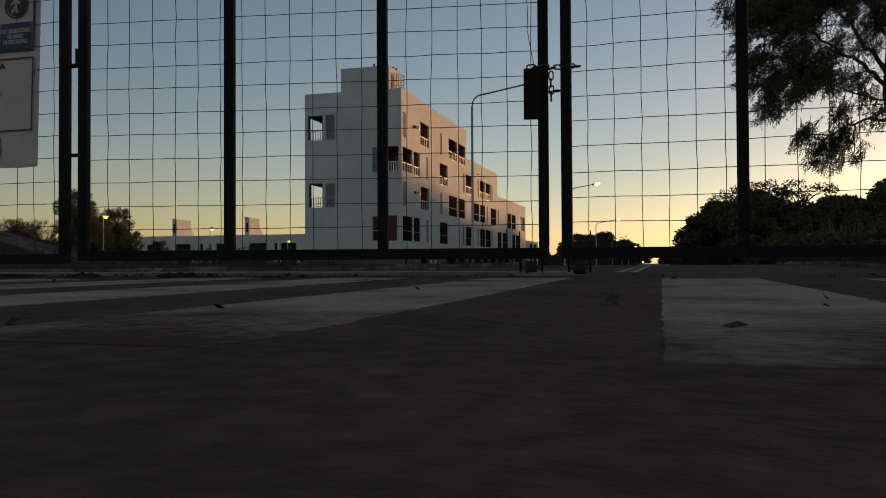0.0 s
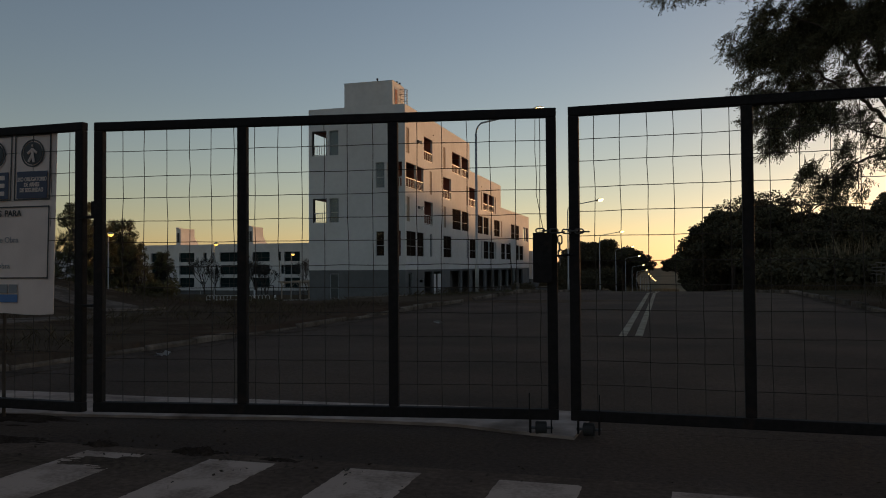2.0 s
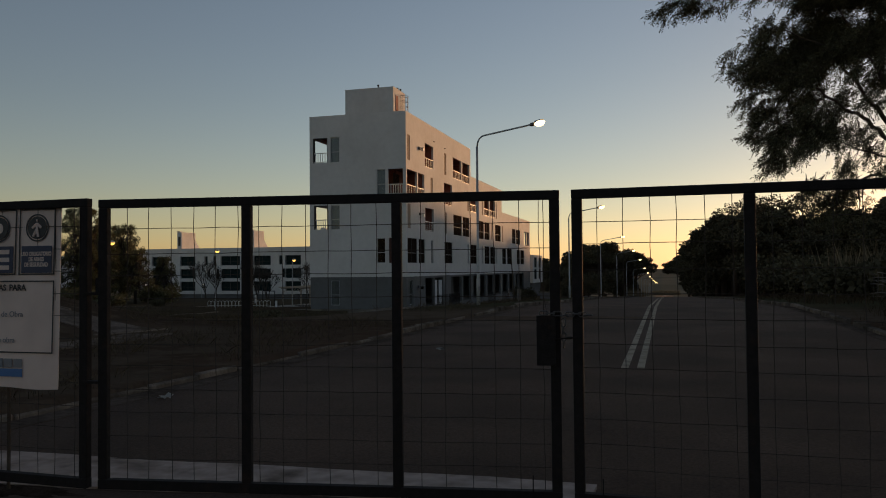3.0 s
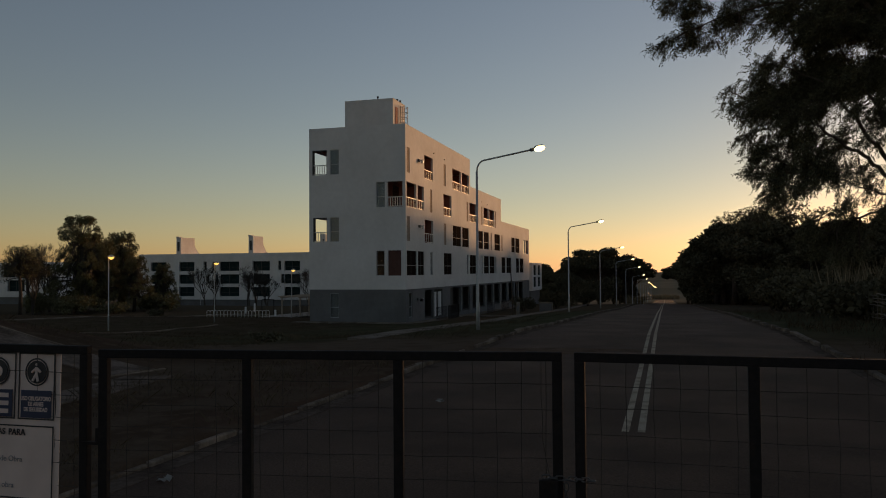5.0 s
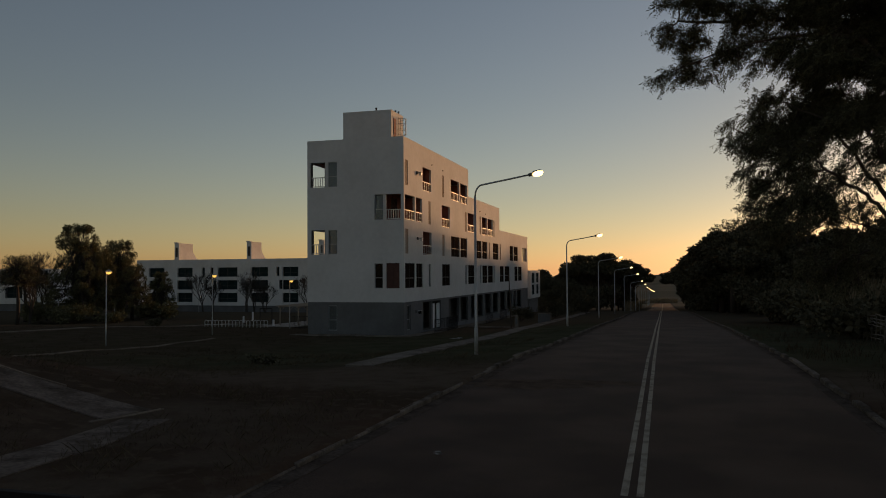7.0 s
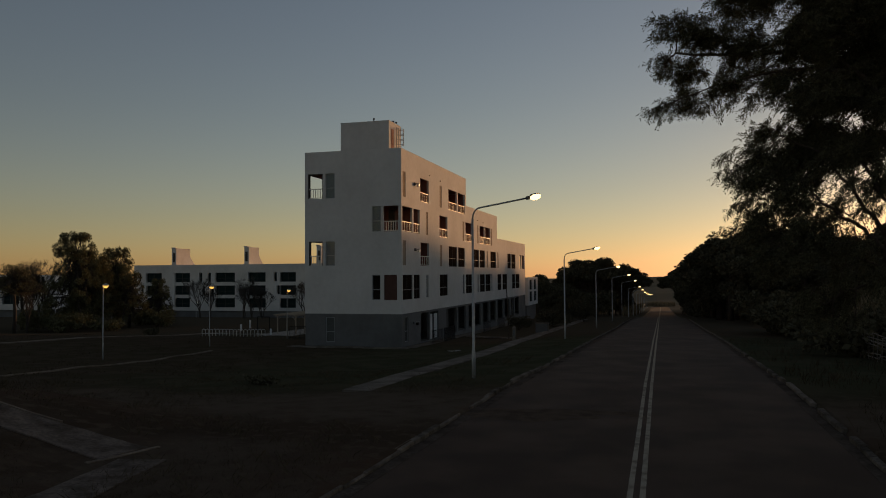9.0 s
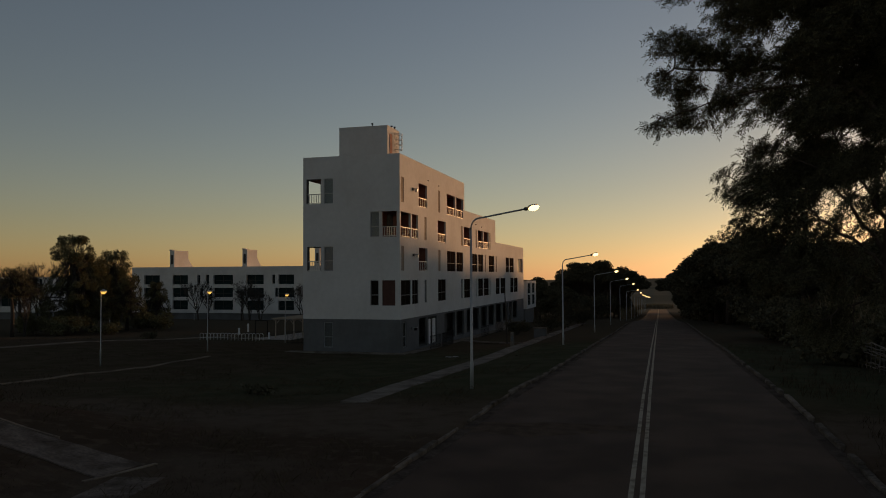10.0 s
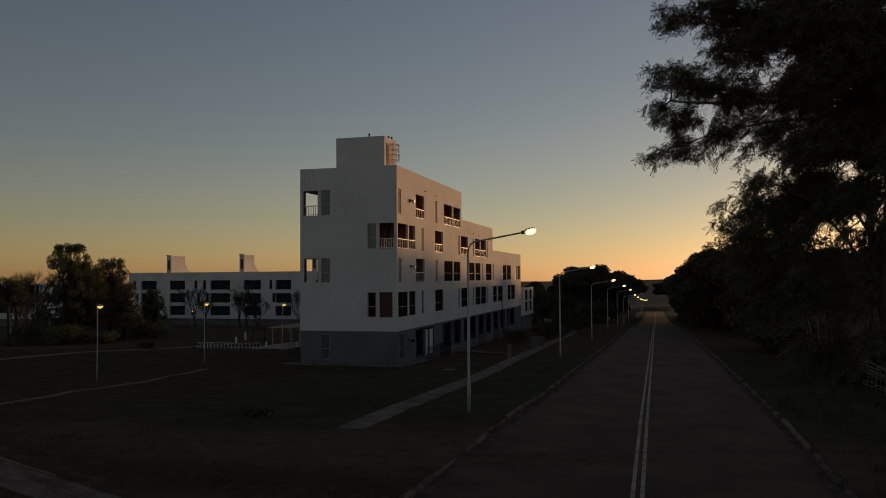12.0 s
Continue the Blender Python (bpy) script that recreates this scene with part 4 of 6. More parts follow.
for r, (z0, z1) in ROWS.items():
    for a, c in SLIM[r]:
        if r > 2:
            shutter(side_place, a, c, z0, z1)
        else:
            glazed("window", side_place, a, c, z0, z1)
    for a, c in OPEN[r]:
        if r > 3 or r == 3 and a < 70:
            railing(side_place, a, c, z0)
        elif a < 118:
            dark_panel(side_place, a, c, z0, z1)
    glazed("window", front_place, *FRONT_WIN[r], z0, z1, backing=M_PANEL if r == 2 else None)
    # Added brown panel gives this opening the tone of its dim interior.
    if r == 2:
        a, c = FRONT_OPEN[r]
        part("loggia_infill", boxes(cuboid(front_place, a, z0, 0.12, (a + c) / 2 - 0.01, z1, 0.17), cuboid(front_place, (a + c) / 2 + 0.01, z0, 0.12, c, z1, 0.17)), M_BROWN, flats, "flat brown panel standing in for the dim loggia interior")
    if r in (3, 5):
        a, c = FRONT_OPEN[r]
        part("opening_frame", boxes(cuboid(front_place, a, z0, 0.02, a + 0.1, z1, 0.3), cuboid(front_place, c - 0.06, z0, 0.02, c, z1, 0.3), cuboid(front_place, a + 0.1, z1 - 0.08, 0.02, c - 0.06, z1, 0.3)), M_DARKIN, flats, "dark metal lining of the corner opening")
    if r > 2:
        railing(front_place, *FRONT_OPEN[r], z0, gap=0.22, slats=0)
    # partitions close the loggias at both ends
    ends = []
    for a, c in OPEN[r]:
        if ends and a - ends[-1][1] < 0.6:
            ends[-1][1] = c
        else:
            ends.append([a, c])
    for a, c in ends:
        for y in ((c + 0.05,) if a < 63 else (a - 0.15, c + 0.05)):
            if y < 118:
                part("partition", boxes(((BX1 - 1.9, y, z0 - 0.1), (BX1 - 0.2, y + 0.1, z1 + 0.1))), M_LOGGIA, flats)
        m = (a + c) / 2
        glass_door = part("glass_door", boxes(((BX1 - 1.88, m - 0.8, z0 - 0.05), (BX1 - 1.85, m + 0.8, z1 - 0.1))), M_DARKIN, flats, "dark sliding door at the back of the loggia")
        part("pane", boxes(((BX1 - 1.84, m - 0.72, z0 + 0.05), (BX1 - 1.835, m + 0.72, z1 - 0.18))), M_GLASS, glass_door).visible_shadow = False
part("mullion", boxes(((BX1 - 0.2, 65.25, 1.9), (BX1 - 0.02, 65.3, 4.07))), M_FRAME, flats)
glazed("window", side_place, 63.1, 64.0, -1.75, 0.42, backing=M_GREY)
glazed("window", front_place, -28.25, -27.42, -1.78, 0.4, backing=M_GREY)

part("inner_wall", boxes(((-28.43, BY0 + 0.22, 0.9), (-28.33, 67.0, 14.3))), M_LOGGIA, flats, "brownish red painted inner wall")
# entrance doors and their low rails
for a, c in ((70.75, 71.75), (72.4, 73.45)):
    d = part("door", boxes(((BX1 - 0.2, a, -2.12), (BX1 - 0.14, c, 0.25))), M_WHITE, flats, "white painted entrance door")
    part("handle", tubes(([(BX1 - 0.12, a + 0.1, -1.15), (BX1 - 0.12, a + 0.22, -1.15)], 0.015)), M_CHAIN, d)
for a, c in GROUND_OPEN[2:]:
    m = a + (c - a) * 0.55
    part("door", boxes(((BX1 - 0.5, a, -2.12), (BX1 - 0.44, m, 0.4))), M_DARKIN, flats, "dark entrance door")

# stair head on the roof with its ladder
PX0, PX1, PY0, PY1, PZ = -29.92, -24.9, 69.5, 73.0, 18.96
head = part("stair_head", boxes(((PX0, PY0, 14.56), (PX1, PY1, PZ))), M_WALL, flats, "white rendered stair head on the roof")
part("coping", boxes(((PX0 - 0.02, PY0 - 0.02, PZ), (PX1 + 0.02, PY1 + 0.02, PZ + 0.05))), M_WALL, head)
lad = bmesh.new()
for y in (71.4, 71.95):
    tube(lad, [(PX1 + 0.12, y, 14.6), (PX1 + 0.12, y, PZ - 0.3)], 0.03, 6)
for k in range(13):
    tube(lad, [(PX1 + 0.12, 71.4, 14.9 + 0.3 * k), (PX1 + 0.12, 71.95, 14.9 + 0.3 * k)], 0.018, 6)
hoop = [(PX1 + 0.12 + 0.65 * math.sin(u * math.pi / 8), 71.68 - 0.5 * math.cos(u * math.pi / 8)) for u in range(9)]
for k in range(4):
    tube(lad, [(x, y, 16.9 + 0.52 * k) for x, y in hoop], 0.03, 5)
for u in (2, 4, 6):
    tube(lad, [(*hoop[u], 16.9), (*hoop[u], 18.46)], 0.025, 5)
part("ladder", lad, M_POLE, head, "caged metal roof ladder")
part("hatch", boxes(((PX1, 70.1, 15.3), (PX1 + 0.03, 70.85, 18.3))), M_LOGGIA, head, "brown metal hatch")
for x, y in ((-25.2, 71.6), (-25.1, 72.2), (-26.6, 69.9)):
    part("vent_cap", tubes(([(x, y, PZ), (x, y, PZ + 0.25), (x, y, PZ + 0.28), (x, y, PZ + 0.4)], [0.06, 0.06, 0.1, 0.1]), n=8), M_BLACK, head)


def wall_lamp(y, z, cover):
    ob = part("wall_lamp", bevelled((BX1, y - 0.34, z - 0.1), (BX1 + 0.12, y + 0.02, z + 0.14), 0.01), M_GREY, flats, "grey wall floodlight on a short arm")
    part("arm", tubes(([(BX1 + 0.06, y, z + 0.04), (BX1 + 0.3, y + 0.04, z + 0.06)], 0.03), n=6), M_POLE, ob)
    part("lamp_head", bevelled((BX1 + 0.16, y + 0.02, z - 0.2), (BX1 + 0.38, y + 0.3, z + 0.06), 0.02), cover, ob, "lamp head")
    part("visor", bevelled((BX1 + 0.14, y - 0.02, z + 0.06), (BX1 + 0.44, y + 0.34, z + 0.1), 0.01), M_POLE, ob)


# Upper heads are pale for the sun; the lowest is black for shade.
wall_lamp(66.0, 12.25, M_GLOSS)
wall_lamp(66.1, 6.3, M_GLOSS)
wall_lamp(65.6, -0.25, M_BLACK)
for y, z in ((70.5, 13.6), (74.2, 13.5), (90.5, 10.6), (93.5, 10.5)):
    part("roof_spout", tubes(([(BX1 - 0.05, y, z), (BX1 + 0.12, y, z - 0.02)], 0.045), n=8), M_CONCRETE, flats)

# ---- low block further along the road ----
def plain_block(name, x0, x1, y0, y1, z0, z1, grey, holes_front, holes_side, label, mat, recess=0.6):
    ob = thing(name, ((x0 + x1) / 2, y0, z0), label, "building")
    def wall(nm, place, us, vs, holes):
        part(nm, pierced(place, list(us) + [q for h in holes for q in h[:2]], list(vs) + [q for h in holes for q in h[2:]],
                         lambda u, v: not any(a < u < c and e < v < f for a, c, e, f in holes), 0.25), mat, ob)
        for a, c, e, f in holes:
            lo, hi = place(a, e, recess), place(c, f, recess + 0.05)
            w = part("window", boxes(([min(i, j) for i, j in zip(lo, hi)], [max(i, j) for i, j in zip(lo, hi)])), M_TEAL, ob, "dark greenish recessed window")
            m = (a + c) / 2
            if c - a > 2:
                lo, hi = place(m - 0.05, e, 0.06), place(m + 0.05, f, 0.12)
                part("frame", boxes(([min(i, j) for i, j in zip(lo, hi)], [max(i, j) for i, j in zip(lo, hi)])), M_DARKIN, w)
            lo, hi = place(a, e + 0.9, 0.04), place(c, e + 0.97, 0.1)
            part("rail", boxes(([min(i, j) for i, j in zip(lo, hi)], [max(i, j) for i, j in zip(lo, hi)])), M_DARKIN, w)
    wall("front_wall", lambda u, v, d: (u, y0 + d, v), (x0, x1), (grey, z1), holes_front)
    wall("side_wall", lambda u, v, d: (x1 - d, u, v), (y0 + 0.25, y1), (grey, z1), holes_side)
    part("core", boxes(((x0, y0 + 0.9, z0), (x1 - 0.9, y1, z1 - 0.4))), M_FARWALL, ob)
    part("ground_floor", boxes(((x0 + 0.2, y0 + 0.4, z0 - 2), (x1 - 0.4, y1, grey))), M_GREY, ob, "dark grey ground floor")
    return ob


plain_block("low_apartment_block", -30.2, -21.2, 127.5, 137.6, -5.5, 3.5, -1.2, [], [(a, a + w, z, z + 1.7) for z in (-0.6, 1.4) for a, w in ((128.8, 2.8), (133.4, 2.8))], "low white rendered block beyond the stepped building", M_WALL, 0.13)

far_cols = ((-129.3, 4.7), (-120.7, 4.5), (-108.8, 5.6), (-99.4, 4.8), (-90.6, 4.3), (-80, 4.8), (-71, 4.8))
far_slim = ((-131.8, 0.9), (-113.5, 0.9), (-111.0, 0.9), (-92.3, 0.8))
far = plain_block("long_apartment_block", -133.0, -62.0, 172.0, 184.0, -6.5, 7.05, -4.7,
                  [(x, x + w, z, z + 2.35) for z in (2.6, -0.65, -3.85) for x, w in far_cols] + [(x + (0.8 if z < 2 else 0), x + w + (0.8 if z < 2 else 0), z + 0.15, z + 2.35) for z in (2.6, -0.65) for x, w in far_slim], [],
                  "long white rendered apartment block with dark windows, far off", M_FARWALL)
for x in (-122.0, -100.9, -81.0):
    x1, y1 = x + 1.3, 172.6 - (x + 1.3) * 0.035 * 1.45
    t = part("stair_tower", boxes(((x, 172.6, 6.6), (x1, y1, 11.35))), M_FARWALL, far, "white stair tower on the roof")
    part("door", boxes(((x + 0.35, 172.5, 7.8), (x + 0.95, 172.598, 10.2))), M_DARKIN, t)
    part("cap", boxes(((x - 0.1, 172.5, 11.35), (x + 0.9, 173.6, 11.6))), M_FARWALL, t)
    bm = bmesh.new()
    v = [bm.verts.new((u, w, z)) for u in (x, x1) for w, z in ((y1, 6.6), (y1 + 3.4, 6.6), (y1 + 1.6, 7.6), (y1, 9.3))]
    for f in ((0, 1, 2, 3), (7, 6, 5, 4), (1, 5, 6, 2), (2, 6, 7, 3), (0, 4, 5, 1), (0, 3, 7, 4)):
        bm.faces.new([v[i] for i in f])
    bmesh.ops.recalc_face_normals(bm, faces=bm.faces)
    part("stair_cover", bm, M_FARWALL, t)
plain_block("hidden_apartment_block", -158.0, -121.5, 128.0, 138.0, -5.5, 4.6, -2.6, [(-157.2 + 4.1 * k, -153.7 + 4.1 * k, 1.5, 4.25) for k in range(9)] + [(x, x + 4.4, -1.4, 0.9) for x in (-155, -147, -139, -131)], [],
            "white rendered block with dark balconies, half hidden by trees", M_FARWALL)


# ---- lamps ----
def street_lamp():
    ob = thing("street_lamp", (0, 0, 0), "tall galvanised street lamp with a long arm, lit at dusk", "street lamp", "lamps along the road")
    part("pole", tubes(([(0, 0, -0.3), (0, 0, 0.9), (0, 0, 0.95), (0, 0, 6.2)], [0.075, 0.075, 0.055, 0.045]), n=10), M_POLE, ob, smooth=True)
    bend = [(0.32 * (1 - math.cos(u)), 0, 6.2 + 0.45 * math.sin(u)) for u in (0, 0.4, 0.8, 1.2, 1.45)]
    part("arm", tubes((bend + [(1.2, 0, 6.8), (2.25, 0, 6.98)], 0.034), n=8), M_POLE, ob, smooth=True)
    part("collar", tubes(([(2.16, 0, 6.955), (2.2, 0, 6.97), (2.3, 0, 6.99), (2.34, 0, 7.0)], [0.045, 0.075, 0.075, 0.05]), n=10), M_GREY, ob, "dark collar at the end of the arm", smooth=True)
    h = part("lamp_head", tubes(([(2.33, 0, 7.04), (2.38, 0, 7.05), (2.55, 0, 7.085), (2.66, 0, 7.11), (2.72, 0, 7.12)], [0.05, 0.075, 0.08, 0.06, 0.02]), n=12), M_POLE, ob, smooth=True)
    part("lens", tubes(([(2.33, 0, 6.985), (2.37, 0, 6.985), (2.45, 0, 6.995), (2.57, 0, 7.015), (2.68, 0, 7.045), (2.75, 0, 7.08)], [0.03, 0.08, 0.118, 0.125, 0.1, 0.03]), n=14), M_SODIUM, h, "glowing sodium bowl", smooth=True)
    return ob


first = street_lamp()
first.location = (-7.1, 29.95, 0.07)
for k in range(1, 14):
    y = 30.0 + 30.2 * k
    copy_thing(first, pose(-7.1, y, float(road_z(y)) + 0.03))


def garden_lamp():
    ob = thing("garden_lamp", (0, 0, 0), "slim garden lamp post with a round hood, lit orange", "lamp post", "garden lamps")
    part("pole", tubes(([(0, 0, -0.3), (0, 0, 1.2), (0, 0, 1.25), (0, 0, 5.2)], [0.05, 0.05, 0.036, 0.032]), n=8), M_POLE, ob, smooth=True)
    h = part("hood", tubes(([(0.2, 0, 5.3), (0.2, 0, 5.34), (0.2, 0, 5.42), (0.2, 0, 5.46)], [0.25, 0.24, 0.12, 0.03]), n=14), M_POLE, ob, smooth=True)
    part("bulb", tubes(([(0.2, 0, 5.12), (0.2, 0, 5.18), (0.2, 0, 5.3)], [0.06, 0.14, 0.22]), n=12), M_SOFTLAMP, h, "glowing orange diffuser", smooth=True)
    part("bracket", tubes(([(0, 0, 5.15), (0.02, 0, 5.36), (0.2, 0, 5.42)], 0.03), n=6), M_POLE, h)
    return ob


g = garden_lamp()
g.location = (-38.1, 46.1, -1.86)
for x, y in ((-38.6, 60.3), (-39.4, 76.6)):
    copy_thing(g, pose(x, y, gz(x, y)))


def small_lamp():
    ob = thing("path_lamp", (0, 0, 0), "slim path lamp post with a small lit head", "lamp post", "path lamps")
    part("pole", tubes(([(0, 0, -0.3), (0, 0, 3.4)], 0.05), n=6), M_POLE, ob)
    part("head", tubes(([(-0.05, 0, 3.42), (0.5, 0, 3.5)], 0.07), n=6), M_POLE, ob)
    part("bulb", tubes(([(0.25, 0, 3.34), (0.3, 0, 3.34), (0.42, 0, 3.38)], [0.05, 0.09, 0.05]), n=8), M_PATHGLOW, ob, "small lit bulb")
    return ob


s = small_lamp()
s.location = (-91.0, 112.0, gz(-91, 112))
for x, y in ((-114.7, 150), (-99.7, 150), (-101, 110)):
    copy_thing(s, pose(x, y, gz(x, y)))


# ---- things in the garden ----
def bike_rack():
    ob = thing("bike_rack", (0, 0, 0), "galvanised hoop bicycle stand", "bike rack", "row of bicycle stands")
    part("hoop", tubes(([(-0.22, 0, -0.1), (-0.22, 0, 0.6)] + [(-0.22 * math.cos(u * math.pi / 8), 0, 0.62 + 0.22 * math.sin(u * math.pi / 8)) for u in range(9)] + [(0.22, 0, 0.6), (0.22, 0, -0.1)], 0.026), n=6), M_RAIL, ob, smooth=True)
    part("crossbar", tubes(([(-0.22, 0, 0.3), (0.22, 0, 0.3)], 0.025), n=6), M_RAIL, ob)
    return ob


br = bike_rack()
br.location = (-53.1, 81.6, gz(-53.1, 81.6))
for k in range(1, 18):
    x = -53.1 + 0.46 * k
    copy_thing(br, pose(x, 81.6 + 0.02 * k, gz(x, 81.6), 0, 0, 25))


M_TRELLIS = material("pale_timber", (0.36, 0.29, 0.22), 0.85, 0, 8, 0.25)


def pergola():
    """Posts in two rows, with a flat roof of rafters and laths."""
    x0, x1, y0, y1 = -46.3, -43.8, 87.4, 97.5
    z = gz(-47, 92)
    ob = thing("pergola", (x0, y0, z), "pale timber pergola on slim posts beside the paving", "pergola")
    for x in (x0, x1):
        for k in range(5):
            y = y0 + (y1 - y0) * k / 4
            part("post", boxes(((x - 0.06, y - 0.06, z - 0.5), (x + 0.06, y + 0.06, z + 2.3))), M_TRELLIS, ob)
            s = 0.5 if x < -45 else -0.5
            part("brace", tubes(([(x, y, z + 1.8), (x + s, y, z + 2.3)], 0.035), n=4), M_TRELLIS, ob)
        part("beam", boxes(((x - 0.07, y0 - 0.4, z + 2.3), (x + 0.07, y1 + 0.4, z + 2.46))), M_TRELLIS, ob)
    for k in range(22):
        y = y0 - 0.3 + (y1 - y0 + 0.6) * k / 21
        part("rafter", boxes(((x0 - 0.4, y - 0.04, z + 2.46), (x1 + 0.4, y + 0.04, z + 2.58))), M_TRELLIS, ob)


pergola()
structure("garden_paving", drape([(-45.4, 84.6), (-45.4, 100)], 5.0, 0.05, 1.0), M_PALE, "pale paving under the pergola", "paving")


def goal_frame():
    x0, x1, y = -52.4, -50.6, 93.2
    z = gz(-51.5, y)
    ob = thing("steel_frame", (x0, y, z), "dark steel frame standing in the garden", "frame")
    for x in (x0, x1):
        part("post", tubes(([(x, y, z - 0.2), (x, y, z + 1.9)], 0.06), n=6), M_BLACK, ob)
    part("crossbar", tubes(([(x0, y, z + 1.9), (x1, y, z + 1.9)], 0.06), n=6), M_BLACK, ob)


goal_frame()
for x, y, h in ((-55.8, 97.2, 1.2), (-53.7, 91.2, 0.9), (-46.2, 85.5, 0.8)):
    z = gz(x, y)
    b = thing("bollard", (x, y, z), "short white bollard beside the bicycle stands", "bollard")
    part("shaft", tubes(([(x, y, z - 0.2), (x, y, z + h), (x, y, z + h + 0.05)], [0.13, 0.13, 0.06]), n=10), M_WHITE, b)
    part("base", tubes(([(x, y, z - 0.1), (x, y, z + 0.08)], 0.19), n=10), M_CONCRETE, b)


def picket(name, a, c, high, gap, mat, label):
    a, c = Vector(a), Vector(c)
    ob = thing(name, a, label, "fence")
    up = Vector((0, 0, high))
    part("top_rail", tubes(([a + up, c + up], 0.025), n=6), mat, ob)
    part("bottom_rail", tubes(([a + up * 0.12, c + up * 0.12], 0.02), n=6), mat, ob)
    n = round((c - a).length / gap)
    for k in range(n + 1):
        p = a.lerp(c, k / n)
        part("bar", tubes(([p - Vector((0, 0, 0.1)), p + up], 0.014), n=5), mat, ob)
    return ob


picket("entrance_fence", (-20.1, 67.6, -2.25), (-20.1, 71.2, -2.28), 1.15, 0.25, M_BLACK, "low black metal fence by the entrance")
picket("entrance_fence", (-20.0, 71.3, -2.28), (-20.0, 75.4, -2.32), 1.2, 0.13, M_BLACK, "low black metal fence by the entrance")
picket("entrance_fence", (-19.6, 86.5, -2.6), (-19.6, 90.5, -2.6), 1.1, 0.3, M_BLACK, "low black metal fence by the far entrances")
picket("entrance_fence", (-19.6, 94.5, -2.7), (-19.6, 99.0, -2.7), 1.1, 0.3, M_BLACK, "low black metal fence by the far entrances")
picket("garden_fence", (-36.5, 71.5, gz(-36.5, 71.5)), (-30.4, 71.5, gz(-30.4, 71.5)), 1.3, 0.14, M_BLACK, "dark metal fence beside the building")


def utility_box(x, y):
    z = gz(x, y)
    ob = thing("utility_box", (x, y, z), "concrete utility cabinet with a pale rim", "utility box")
    part("cabinet", boxes(((x - 0.65, y - 0.25, z - 0.1), (x + 0.65, y + 0.25, z + 0.95))), M_GREY, ob)
    part("rim", boxes(((x - 0.72, y - 0.32, z + 0.95), (x + 0.72, y + 0.32, z + 1.05)), ((x + 0.65, y - 0.3, z - 0.1), (x + 0.73, y + 0.3, z + 0.95))), M_CONCRETE, ob)


utility_box(-12.4, 83.5)


def leaning_pole():
    x, y = -14.2, 74.0
    z = gz(x, y)
    p = thing("leaning_pole", (x, y, z), "thin dark leaning wooden pole in the grass", "pole")
    part("shaft", tubes(([(x, y, z - 0.3), (x - 0.08, y, z + 2.5), (x - 0.22, y, z + 5.4)], [0.06, 0.055, 0.045]), n=7), M_BARK, p)
    part("cap", tubes(([(x - 0.22, y, z + 5.4), (x - 0.225, y, z + 5.46)], 0.06), n=7), M_BLACK, p)


leaning_pole()
for x, y, h in ((-12.1, 65.5, 1.2),):
    z = gz(x, y)
    p = thing("concrete_post", (x, y, z), "short concrete service post in the grass", "post")
    part("shaft", tubes(([(x, y, z - 0.2), (x, y, z + h), (x, y, z + h + 0.06)], [0.17, 0.16, 0.1]), n=8), M_CONCRETE, p)
    part("cover", boxes(((x - 0.08, y - 0.19, z + h * 0.4), (x + 0.08, y - 0.15, z + h * 0.8))), M_GREY, p)
for x, y, s in ((-5.3, 7.5, 0.1), (-3.8, 13.5, 0.12), (-15.8, 59.0, 0.55)):
    bm = bmesh.new()
    rnd = random.Random(int(y))
    for k in range(4):
        a = (x + rnd.uniform(-s, s), y + rnd.uniform(-s, s) * 0.5)
        z = (float(road_z(y)) if x > -6 else gz(*a)) + 0.01
        v = [bm.verts.new((a[0] + s * dx, a[1] + s * dy, z + rnd.uniform(0, 0.06))) for dx, dy in ((-0.4, -0.3), (0.4, -0.25), (0.5, 0.3), (-0.3, 0.35))]
        f = bm.faces.new(v)
        bmesh.ops.solidify(bm, geom=[f], thickness=0.006)
    tagged(mesh_object("litter", bm, M_LITTER), "crumpled pale litter lying on the ground", "litter")

# ---- trees and plants ----
def leaf_cloud(rng, pos, dirs, size, narrow=0.32, per=1, spread=0.0):
    """Leaf blades, a lozenge each, at the places pos along dirs."""
    n = len(pos)
    d = dirs / np.linalg.norm(dirs, axis=1, keepdims=True)
    r = rng.normal(size=(n, 3))
    s = np.cross(d, r)
    s /= np.linalg.norm(s, axis=1, keepdims=True) + 1e-9
    size = np.broadcast_to(size, (n,))[:, None]
    v = np.stack([pos, pos + d * size * 0.5 + s * size * narrow, pos + d * size, pos + d * size * 0.5 - s * size * narrow], 1)
    return v.reshape(-1, 3)


def sprigs(rng, pos, dirs, length, leaflets, leaf, narrow=0.16):
    """Feathered sprigs: pairs of leaflets along drooping stems."""
    n = len(pos)
    d = dirs / np.linalg.norm(dirs, axis=1, keepdims=True)
    s = np.cross(d, rng.normal(size=(n, 3)))
    s /= np.linalg.norm(s, axis=1, keepdims=True) + 1e-9
    out = []
    L = length * rng.uniform(0.6, 1.3, n)[:, None]
    for k in range(leaflets):
        f = (k + 1) / leaflets
        base = pos + d * L * f + np.array([0, 0, -0.25]) * L * f * f
        for sign in (-1, 1):
            dd = d * 0.6 + s * sign * 0.8 + rng.normal(size=(n, 3)) * 0.25 + np.array([0, 0, -0.25])
            out.append(leaf_cloud(rng, base, dd, leaf * rng.uniform(0.7, 1.2, n), narrow))
    return np.concatenate(out)


def quads_for(verts):
    return np.arange(len(verts)).reshape(-1, 4)


